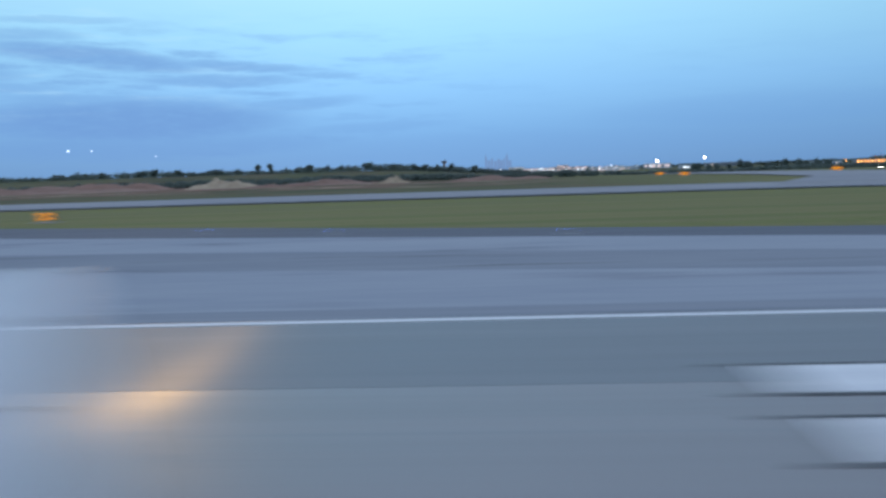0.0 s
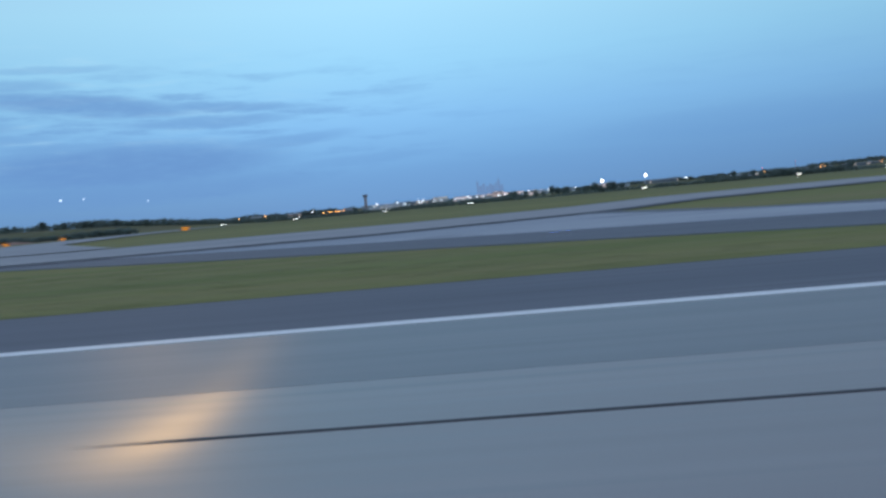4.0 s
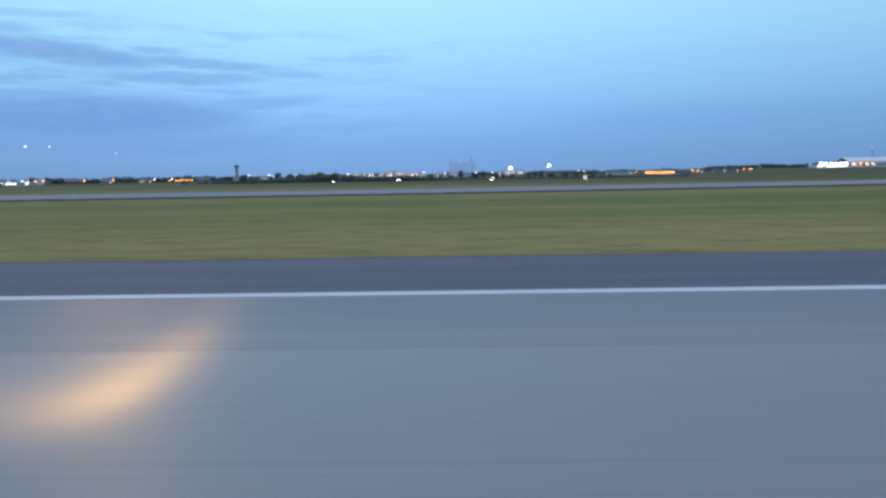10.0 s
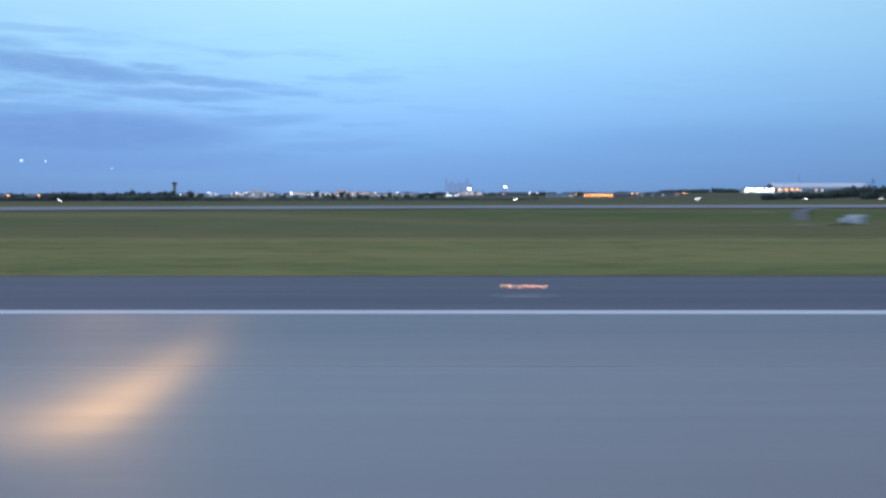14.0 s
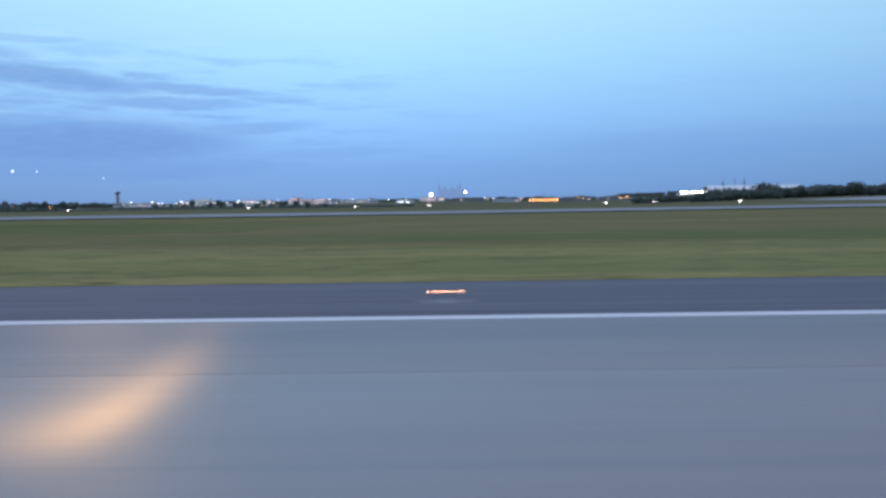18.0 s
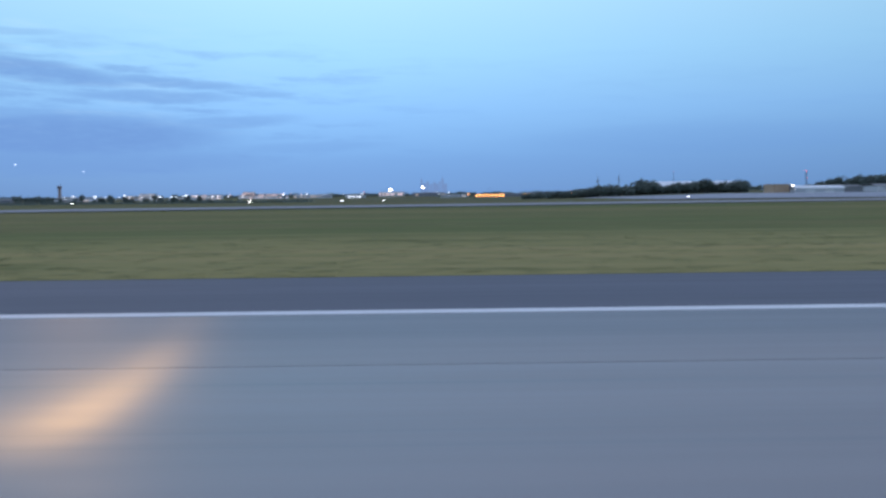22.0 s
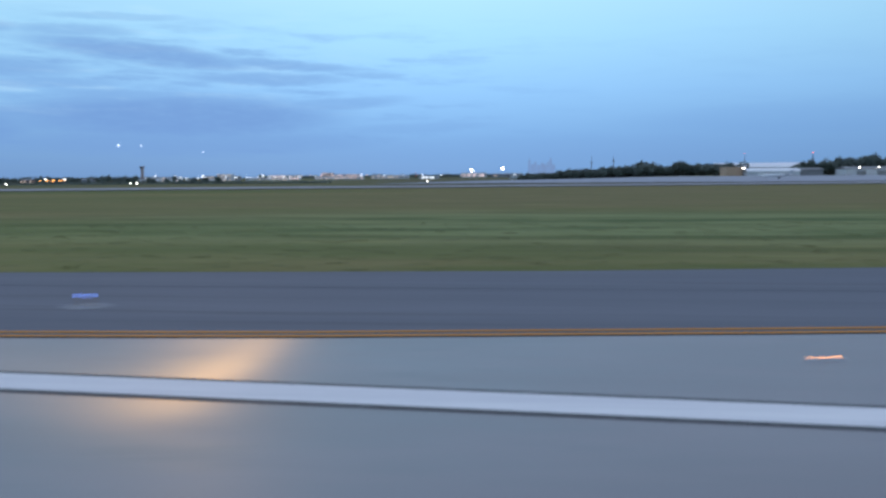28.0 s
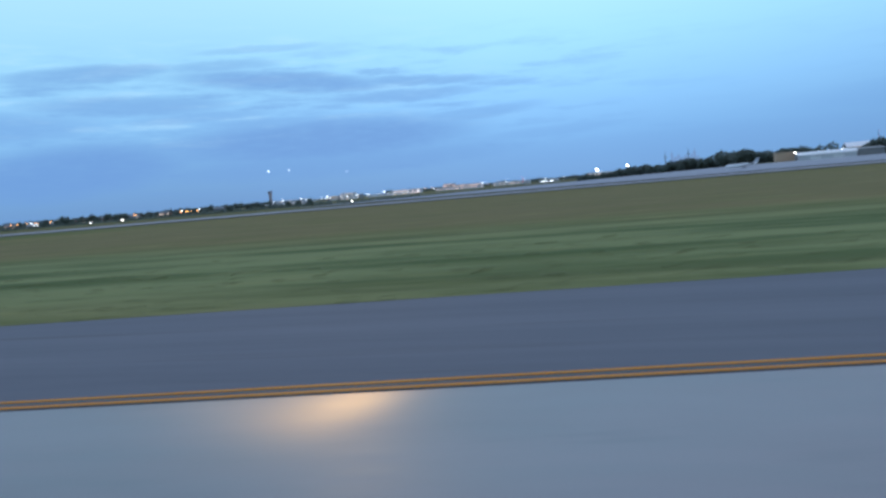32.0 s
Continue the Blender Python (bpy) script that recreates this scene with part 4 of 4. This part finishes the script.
building("terminal_building", "pale terminal wing with pinkish lit windows", 122, 262, 3900, 50, 20, "cladding", lit=0.7, rows=2, lit_mat="glow_pink", group="terminal wings")
building("terminal_building", "long terminal wing glowing pinkish", 268, 450, 4300, 60, 22, "dull", lit=0.8, rows=2, lit_mat="glow_pink", group="terminal wings")
building("terminal_building", "low white concourse past the terminal", 525, 708, 4300, 40, 16, "cladding", lit=0.3, group="terminal wings")
building("freight_shed", "pinkish lit freight shed under a floodlight", 889, 1041, 5220, 60, 26, "cladding", lit=0.5, lit_mat="glow_pink", group="freight sheds")
building("freight_shed", "dark freight shed with a pale roof", 1101, 1270, 4600, 60, 20, "dull", lit=0.15, group="freight sheds")
building("freight_shed", "low pale shed far over the field", 1480, 1640, 3520, 50, 13, "dull", lit=0.1, group="freight sheds")
building("freight_shed", "low grey shed far over the field", 1650, 1790, 3420, 50, 12, "dull", lit=0.1, group="freight sheds")
building("depot", "long depot with a broad pale roof", 1815, 1915, 2860, 40, 9, "cladding", lit=0.8, lit_mat="glow_cool")
building("depot", "very long pale roofed depot", 1918, 2230, 2870, 90, 18, "cladding", lit=0.35, pitch=14, lit_mat="glow_window")
building("hangar", "tan fronted hangar lit by a floodlight", 1518, 1532, 800, 26, 7.4, "tan", "tan", doors=2, group="hangars")
building("hangar", "low white hangar with an arched roof", 1533, 1577, 788, 26, 4.0, "cladding", doors=5, pitch=2.6, arch=True, group="hangars")
building("hangar", "low grey hangar at the end of the apron", 1580, 1600, 800, 24, 5.0, "dull", "dull", doors=2, pitch=1.2, group="hangars")
building("hangar", "white hangar with floodlit doors", 1630, 1682, 832, 30, 5.6, "cladding", "dull", doors=6, pitch=1.6, group="hangars")
building("warehouse", "white warehouse beyond the bank", -447, -395, 1500, 30, 15, "cladding", group="warehouses")
building("warehouse", "white low warehouse beyond the bank", -385, -352, 1520, 30, 14, "cladding", group="warehouses")
for i in range(9):
    x = -1180 + 118 * i + random.uniform(-20, 20)
    building("house", "far low house among trees", x, x + random.uniform(34, 60), 2720 + random.uniform(0, 160), 20, 9, "brick" if i % 2 else "dull", "dull", lit=0.35, pitch=3.5, group="far houses")

tower = thing("control_tower", "dark concrete control tower with a wider cab", "control tower", (-185, 3270, land(-185, 3270)))
part("base_block", box(bmesh.new(), 0, 0, -3, 30, 22, 12), "dull", tower)
part("shaft", box(bmesh.new(), 0, 0, 9, 10, 10, 40, 1.2), "tower", tower)
part("collar", rod(bmesh.new(), 0, 0, 49, 53, 5.5, 9.5, 8), "tower", tower)
part("cab", rod(bmesh.new(), 0, 0, 53, 57.5, 8.8, 10.0, 8), "dark_metal", tower, "dark cab glass")
part("cab_roof", rod(bmesh.new(), 0, 0, 57.5, 59.5, 10.6, 9.4, 8), "tower", tower)
part("antenna", rod(bmesh.new(), 2, 0, 59.5, 67, 0.6, 0.3, 6), "dark_metal", tower)


def parked_jet(x, y, rz, size=1.0, label="small white twin jet parked on the apron", name="parked_jet", group=""):
    """A small twin jet: lofted body, swept wings, engines on the tail, a high tailplane."""
    e = thing(name, label, "aircraft", (x, y, land(x, y) + 0.3), group, rz)
    e.scale = (size, size, size)
    rings = ((-12.0, 2.3, 0.05), (-11.3, 2.35, 0.55), (-10.2, 2.5, 0.95), (-8.5, 2.6, 1.25), (3.5, 2.6, 1.28), (7.0, 2.85, 1.0), (10.0, 3.25, 0.5), (11.8, 3.5, 0.12))
    bm = bmesh.new()
    loops = [[bm.verts.new((px * U, math.cos(k * math.tau / 14) * r * U, (pz + math.sin(k * math.tau / 14) * r) * U)) for k in range(14)] for px, pz, r in rings]
    for p, q in zip(loops, loops[1:]):
        for k in range(14):
            bm.faces.new((p[k], p[(k + 1) % 14], q[(k + 1) % 14], q[k]))
    bm.faces.new(loops[0]), bm.faces.new(loops[-1][::-1])
    part("fuselage", bm, "roof", e)
    for sgn in (-1, 1):
        for name, pts, z, t in (("wing", ((-3.0, 0.9), (2.2, 0.9), (5.0, 10.5), (3.6, 10.5)), 1.9, 0.28), ("tailplane", ((10.2, 0.0), (12.2, 0.0), (13.2, 3.8), (12.2, 3.8)), 6.6, 0.16)):
            bm = bmesh.new()
            lo = [bm.verts.new((px * U, sgn * py * U, (z + 0.07 * py) * U)) for px, py in pts]
            hi = [bm.verts.new((px * U, sgn * py * U, (z + 0.07 * py + t) * U)) for px, py in pts]
            bm.faces.new(lo), bm.faces.new(hi[::-1])
            for k in range(4):
                bm.faces.new((lo[k], lo[(k + 1) % 4], hi[(k + 1) % 4], hi[k]))
            part(name, bm, "cladding", e)
        bm = bmesh.new()
        bmesh.ops.create_cone(bm, cap_ends=True, segments=14, radius1=0.75 * U, radius2=0.5 * U, depth=3.4 * U,
                              matrix=Matrix.Translation((6.6 * U, sgn * 1.9 * U, 3.3 * U)) @ Matrix.Rotation(radians(90), 4, "Y"))
        part("engine", bm, "dull", e, "grey engine pod")
        part("gear_leg", rod(bmesh.new(), 1.4, sgn * 1.6, 0.3, 2.0, 0.12), "steel", e)
        bm = bmesh.new()
        bmesh.ops.create_cone(bm, cap_ends=True, segments=14, radius1=0.5 * U, radius2=0.5 * U, depth=0.4 * U,
                              matrix=Matrix.Translation((1.4 * U, sgn * 1.6 * U, 0.5 * U)) @ Matrix.Rotation(radians(90), 4, "X"))
        part("wheel", bm, "black", e, "black tyre")
    part("gear_leg", rod(bmesh.new(), -8.6, 0, 0.0, 1.6, 0.12), "steel", e)
    bm = bmesh.new()
    fin = ((7.6, 3.6), (11.6, 3.8), (12.6, 6.8), (10.9, 6.8))
    a = [bm.verts.new((px * U, -0.12 * U, pz * U)) for px, pz in fin]
    b = [bm.verts.new((px * U, 0.12 * U, pz * U)) for px, pz in fin]
    bm.faces.new(a), bm.faces.new(b[::-1])
    for k in range(4):
        bm.faces.new((a[k], a[(k + 1) % 4], b[(k + 1) % 4], b[k]))
    part("tail_fin", bm, "cladding", e)
    for k in range(11):
        for sgn in (-1, 1):
            part("window", box(bmesh.new(), -7.0 + k * 1.0, sgn * 1.235, 2.75, 0.4, 0.06, 0.42), "dark_metal", e)
    part("windscreen", box(bmesh.new(), -10.1, 0, 3.1, 0.7, 1.1, 0.28, 0.08), "dark_metal", e, "dark cockpit glass")
    return e


parked_jet(1468, 443, 6, 0.62)
stand = parked_jet(-150, 3180, 8, 1.75, "white airliner parked before the terminal", "parked_airliner", "parked airliners")
for x, y, rz in ((-92, 3190, 172), (-30, 3200, 20), (28, 3215, -15), (96, 3260, 165), (205, 3440, 10), (262, 3450, 190), (375, 3830, 5), (430, 3840, 170), (500, 3850, 12)):
    copy_thing(stand, Matrix.Translation((x * U, y * U, (land(x, y) + 0.3) * U)) @ Matrix.Rotation(radians(rz), 4, "Z"))


def soil_heap(x, y, w, deep, h, mat, label, seed):
    """A tipped heap with a ragged crest and gullied flanks, sunk a little into the ground."""
    bm = bmesh.new()
    nx, ny = 48, 16
    grid = []
    for j in range(ny + 1):
        row = []
        for i in range(nx + 1):
            u, v = i / nx * 2 - 1, j / ny * 2 - 1
            lump = 0.75 * noise.noise((u * 2.4 + seed, v * 1.3, seed * 0.7)) + 0.35 * noise.noise((u * 6 + seed, v * 4, 2.0)) + 0.16 * noise.noise((u * 17 + seed, v * 9, 5.0))
            z = h * max(0.0, 1 - abs(u) ** 1.7) * max(0.0, 1 - abs(v) ** 1.5) * max(0.12, 0.8 + lump)
            row.append(bm.verts.new((u * w / 2 * U, v * deep / 2 * U, (z - 0.5) * U)))
        grid.append(row)
    for j in range(ny):
        for i in range(nx):
            bm.faces.new((grid[j][i], grid[j][i + 1], grid[j + 1][i + 1], grid[j + 1][i]))
    o = link("mound", bm, mat)
    o.matrix_basis = Matrix.Translation((x * U, y * U, land(x, y) * U))
    tagged(o, label, "mound", "soil mounds")


for x, y, w, deep, h, mat, label in ((-133, 445, 46, 22, 5.5, "sand", "tan heap of tipped sand beyond the taxiway"), (-46, 450, 17, 14, 4.2, "sand", "small pale heap of sand on red clay"),
                                     (-82, 456, 66, 20, 3.0, "clay", "long low ridge of red clay"), (-225, 436, 130, 30, 4.2, "clay", "long reddish clay bank beside the taxiway"),
                                     (-205, 468, 80, 24, 5.0, "rust", "brownish spoil heap behind the clay bank"), (-96, 424, 54, 12, 2.2, "clay", "low pinkish clay spread"),
                                     (10, 446, 60, 16, 2.6, "clay", "low reddish clay ridge among scrub"), (-330, 450, 110, 30, 6.0, "clay", "worn red clay bank under trees")):
    soil_heap(x, y, w, deep, h, mat, label, x * 0.37)

# ---------------------------------------------------------------- trees
def leaf_plates(c, out, leaf, rng):
    """Small leaf sprays at c that lie roughly across the way out of the crown."""
    n = len(c)
    out = out / np.linalg.norm(out, axis=1)[:, None] + rng.normal(size=(n, 3)) * 0.42
    out /= np.linalg.norm(out, axis=1)[:, None]
    a = np.cross(out, rng.normal(size=(n, 3)))
    a /= np.linalg.norm(a, axis=1)[:, None]
    b = np.cross(out, a)
    k = (leaf * (0.6 + 0.8 * rng.random(n)))[:, None]
    corners = [c - a * k - b * k * 0.7, c + a * k * rng.uniform(0.5, 1.1, (n, 1)) - b * k, c - a * k * 0.6 + b * k * rng.uniform(0.5, 1.2, (n, 1)), c + a * k + b * k * 0.8]
    return np.stack(corners, 1)


def clump_mesh(n, sx, sy, sz, leaf, rng, hollow=0.8):
    """Leaf sprays over the shell of an uneven crown."""
    u = rng.normal(size=(n, 3))
    u /= np.linalg.norm(u, axis=1)[:, None]
    rad = hollow + (1 - hollow) * rng.random(n)
    bump = 0.88 + 0.12 * np.sin(u[:, 0] * 4.1 + 1.3) * np.cos(u[:, 1] * 3.7) + 0.08 * np.sin(u[:, 2] * 7 + u[:, 0] * 5)
    return leaf_plates(u * (rad * bump)[:, None] * np.array((sx, sy, sz)), u / np.array((sx, sy, sz)), leaf, rng)


def tree_proto(rng, h, w, label):
    e = thing("tree", label, "tree", (0, 0, 0), "airfield trees")
    bm = rod(bmesh.new(), 0, 0, -0.5, h * 0.5, w * 0.045, w * 0.022, 8)
    for i in range(5):
        a = rng.random() * 6.28
        s = bmesh.ops.create_cone(bm, cap_ends=True, segments=6, radius1=w * 0.02 * U, radius2=w * 0.008 * U, depth=h * 0.4 * U)["verts"]
        m = Matrix.Translation((0, 0, h * (0.3 + 0.05 * i) * U)) @ Matrix.Rotation(a, 4, "Z") @ Matrix.Rotation(0.7, 4, "Y") @ Matrix.Translation((0, 0, h * 0.2 * U))
        bmesh.ops.transform(bm, matrix=m, verts=s)
    part("trunk", bm, "bark", e, "dark bark trunk")
    q = [clump_mesh(320, w * 0.42, w * 0.42, h * 0.36, w * 0.045, rng)]
    q[0][..., 2] += h * 0.62
    for i in range(5):
        a, r = rng.random() * 6.28, w * (0.2 + 0.16 * rng.random())
        c = clump_mesh(110, w * 0.22, w * 0.22, h * 0.18, w * 0.045, rng)
        c += np.array((math.cos(a) * r, math.sin(a) * r, h * (0.42 + 0.4 * rng.random())))
        q.append(c)
    v = np.concatenate(q)
    n = len(v)
    me = bpy.data.meshes.new("crown")
    me.from_pydata((v.reshape(-1, 3) * U).tolist(), [], [f for k in range(n) for f in ((4 * k, 4 * k + 1, 4 * k + 2), (4 * k + 1, 4 * k + 3, 4 * k + 2))])
    me.materials.append(M["leaf"])
    new("crown", me).parent = e
    return e


rng = np.random.default_rng(3)
protos = [tree_proto(rng, 15, 13, "broad dark green deciduous tree"), tree_proto(rng, 13, 15, "spreading dark green deciduous tree"), tree_proto(rng, 17, 11, "tall dark green deciduous tree")]
used = set()


def plant(x, y, s):
    k = int(rng.integers(3))
    m = Matrix.Translation((x * U, y * U, (land(x, y) - 0.3) * U)) @ Matrix.Rotation(rng.random() * 6.28, 4, "Z")
    o = protos[k]
    if k in used:
        o = copy_thing(o, m)
    else:
        used.add(k)
        o.matrix_basis = m
    o.scale = (s, s, s * (0.85 + 0.3 * rng.random()))


def wood_height(x):
    return 0.6 + 0.22 * smooth(1410, 1450, x) + 0.32 * math.exp(-((x - 1505) / 9) ** 2) + 0.1 * math.sin(x * 0.11)


for i in range(46):
    x = 1343 + 4.5 * i
    plant(x + rng.normal() * 2, 950 + rng.random() * 30, wood_height(x) * (0.85 + 0.25 * rng.random()))
for i in range(20):
    x = 1608 + 4.6 * i
    plant(x, 866 + rng.random() * 30, 0.85 + 0.012 * (i if i < 14 else 14) * 2 + 0.15 * rng.random())
for i in range(24):
    plant(-330 + 14 * i + rng.normal() * 4, 690 + rng.random() * 50, 0.36 + 0.22 * rng.random())
for x0, x1, y, s, n in ((310, 480, 1330, 0.95, 15), (408, 468, 1200, 0.8, 6), (600, 840, 1330, 0.85, 16), (800, 900, 1250, 0.5, 6)):
    for i in range(n):
        plant(x0 + (x1 - x0) * (i + rng.random() * 0.8) / n, y + rng.random() * 60, s * (0.75 + 0.45 * rng.random()))


def woods(name, label, pts, h, deep, count, leaf, seed):
    """A far belt of trees as many rounded crowns of leaf sprays, uneven in height and spread."""
    r = np.random.default_rng(seed)
    length = sum(math.dist(a, b) for a, b in zip(pts, pts[1:]))
    crowns = max(16, int(length / (h * 0.30)) * 2)
    out = []
    for a, b in zip(pts, pts[1:]):
        for _ in range(max(3, int(crowns * math.dist(a, b) / length))):
            t = r.random()
            x, y = a[0] + (b[0] - a[0]) * t, a[1] + (b[1] - a[1]) * t + r.random() * deep
            top = h * (0.66 + 0.14 * math.sin(x * 0.031 + seed) + 0.10 * math.sin(x * 0.093 + 2 * seed) + 0.16 * (r.random() - 0.4))
            wide = h * r.uniform(0.30, 0.52)
            c = clump_mesh(max(24, int(1.3 * count / crowns)), wide, wide, top * 0.54, leaf * 0.8, r)
            out.append(c + np.array((x, y, land(x, y) + top * 0.46)))
    v = np.concatenate(out)
    n = len(v)
    me = bpy.data.meshes.new(name)
    me.from_pydata((v.reshape(-1, 3) * U).tolist(), [], [f for k in range(n) for f in ((4 * k, 4 * k + 1, 4 * k + 2), (4 * k + 1, 4 * k + 3, 4 * k + 2))])
    me.materials.append(M["leaf"])
    tagged(new(name, me), label, "woods", kind="stuff")


woods("woods", "dense dark scrub over the clay bank", [(-420, 440), (-150, 470), (-40, 490)], 3.4, 60, 9000, 0.8, 21)
woods("woods", "dark scrub at the end of the clay bank", [(-40, 490), (63, 500)], 5.0, 30, 3500, 0.8, 24)
woods("woods", "low dark scrub past the far taxiway", [(430, 760), (524, 745)], 6, 50, 3500, 0.9, 22)
woods("woods", "taller dark scrub past the far taxiway", [(520, 745), (643, 880)], 8.5, 50, 6000, 1.1, 23)
woods("woods", "dark wood edge behind the parking apron", [(1334, 952), (1440, 960)], 12, 40, 9000, 1.1, 2)
woods("woods", "tall dark wood edge beside the hangars", [(1435, 960), (1568, 975)], 16, 40, 14000, 1.2, 3)
woods("woods", "low hazy tree belt before the far depot", [(1340, 1330), (1425, 1260), (1485, 1210)], 19, 40, 7000, 1.3, 31)
woods("woods", "taller tree belt before the far depot", [(1482, 1185), (1620, 1160)], 24, 40, 7000, 1.3, 32)
woods("woods", "tall dark woods behind the hangars", [(1600, 880), (1660, 890)], 15, 40, 5000, 1.2, 4)
woods("woods", "tallest dark woods behind the hangars", [(1640, 885), (1800, 900)], 22, 50, 9000, 1.3, 14)
woods("woods", "dark tree belt on the clay bank", [(-700, 700), (-330, 720), (30, 740)], 8, 70, 12000, 1.1, 5)
woods("woods", "dark scrub along the far field", [(-100, 760), (150, 700), (300, 620)], 5, 60, 3000, 0.8, 6)
woods("woods", "low scrub between taxiway and terminal", [(280, 1150), (700, 1200), (1000, 1300)], 7, 200, 5000, 1.0, 7)
woods("woods", "dark tree belt along the horizon aft", [(-2600, 3000), (-900, 2950), (-260, 3450)], 26, 200, 22000, 3.6, 8)
woods("woods", "thin dark tree belt along the horizon", [(-260, 4800), (900, 5600), (2200, 4300), (3800, 3600)], 26, 200, 30000, 4.0, 9)


# ---------------------------------------------------------------- wing of the carrying aircraft
def build_wing():
    """Outer wing in the place it holds as the walk begins: sections run outboard from the root side."""
    e = thing("aircraft_wing", "pale grey swept aircraft wing with slats and panel seams", "aircraft wing", (0, 0, 0))
    prof = [(1.0, 0.0), (0.75, 0.030), (0.5, 0.052), (0.3, 0.062), (0.15, 0.058), (0.06, 0.040), (0.015, 0.018), (0.0, 0.0), (0.015, -0.014), (0.06, -0.026), (0.3, -0.04), (0.6, -0.03)]
    sections = [(3.2, 4.55, 1.85, 4.0), (6.0, 3.6, 2.23, 3.3), (9.0, 2.2, 2.64, 2.6), (12.4, 0.52, 3.11, 1.8), (12.85, 0.26, 3.16, 1.55), (13.05, -0.1, 3.17, 1.0)]

    def loft(name, a, b, mat, label="", lift=0.0, secs=sections):
        bm = bmesh.new()
        pts = [(t, h) for t, h in prof if a <= t <= b]
        rings = [[bm.verts.new(((x - t * c) * U, y * U, (z + h * c + lift) * U)) for t, h in pts] for y, x, z, c in secs]
        closed = a <= 0 and b >= 1
        n = len(pts)
        for r0, r1 in zip(rings, rings[1:]):
            for i in range(n if closed else n - 1):
                j = (i + 1) % n
                bm.faces.new((r0[i], r0[j], r1[j], r1[i]))
        if closed:
            bm.faces.new(rings[0]), bm.faces.new(rings[-1][::-1])
        o = part(name, bm, mat, e, label)
        for p in o.data.polygons:
            p.use_smooth = True
        return o

    loft("skin", 0.0, 1.0, "alu")
    loft("slat", 0.0, 0.151, "alu", "separate leading edge slat", 0.012, sections[:4])
    for y, x, z, c in ((4.6, 4.09, 2.04, 3.65), (7.2, 3.03, 2.39, 3.0), (9.9, 1.76, 2.77, 2.4), (12.3, 0.57, 3.1, 1.82)):
        bm = bmesh.new()
        ring = [(x - t * c, z + h * c + 0.02) for t, h in prof[2:8]]
        a = [bm.verts.new((p * U, (y - 0.012) * U, q * U)) for p, q in ring]
        b = [bm.verts.new((p * U, (y + 0.012) * U, q * U)) for p, q in ring]
        for i in range(len(a) - 1):
            bm.faces.new((a[i], a[i + 1], b[i + 1], b[i]))
        part("panel_seam", bm, "dark_metal", e, "dark panel seam")
    bm = bmesh.new()
    a = [bm.verts.new(((x - 0.2 * c) * U, y * U, (z + 0.066 * c) * U)) for y, x, z, c in sections[:5]]
    b = [bm.verts.new(((x - 0.2 * c - 0.035) * U, y * U, (z + 0.066 * c) * U)) for y, x, z, c in sections[:5]]
    for i in range(4):
        bm.faces.new((a[i], a[i + 1], b[i + 1], b[i]))
    part("slat_gap", bm, "dark_metal", e, "dark gap behind the slat")


build_wing()


# ---------------------------------------------------------------- grass tufts along the pavement
def inside(px, py, poly):
    hit = np.zeros(len(px), bool)
    for (ax, ay), (bx, by) in zip(poly, poly[1:] + poly[:1]):
        cross = ((ay > py) != (by > py)) & (px < (bx - ax) * (py - ay) / (by - ay + 1e-9) + ax)
        hit ^= cross
    return hit


def tufts():
    r = np.random.default_rng(9)
    n = 36000
    x = r.uniform(-80, 1540, n)
    y = GRASS + 0.1 + 34 * r.random(n) ** 1.6
    y[: n // 3] = GRASS - 0.1 + 40 * r.random(n // 3)
    keep = ~(inside(x, y, APRON_A) | inside(x, y, APRON_B) | inside(x, y, APRON_C))
    x, y = x[keep], y[keep]
    n = len(x)
    h = (0.04 + 0.09 * r.random(n) ** 2)[:, None]
    base = np.stack([x, y, np.full(n, -0.12)], 1)
    tri = np.zeros((n, 3, 3, 3))
    for k in range(3):
        o = r.normal(size=(n, 2)) * 0.22
        a = r.random(n) * 6.28
        w = 0.10 + 0.12 * r.random(n)
        tri[:, k, 0, :2] = o + np.stack([np.cos(a), np.sin(a)], 1) * w[:, None]
        tri[:, k, 1, :2] = o - np.stack([np.cos(a), np.sin(a)], 1) * w[:, None]
        tri[:, k, 2, :2] = o + r.normal(size=(n, 2)) * 0.08
        tri[:, k, 2, 2] = h[:, 0] * (0.7 + 0.6 * r.random(n))
    v = (base[:, None, None, :] + tri).reshape(-1, 3) * U
    me = bpy.data.meshes.new("grass_tufts")
    me.from_pydata(v.tolist(), [], np.arange(len(v)).reshape(-1, 3).tolist())
    me.materials.append(M["blade"])
    tagged(new("grass_tufts", me), "ragged pale grass tufts along the pavement edge", "grass", kind="stuff")


tufts()
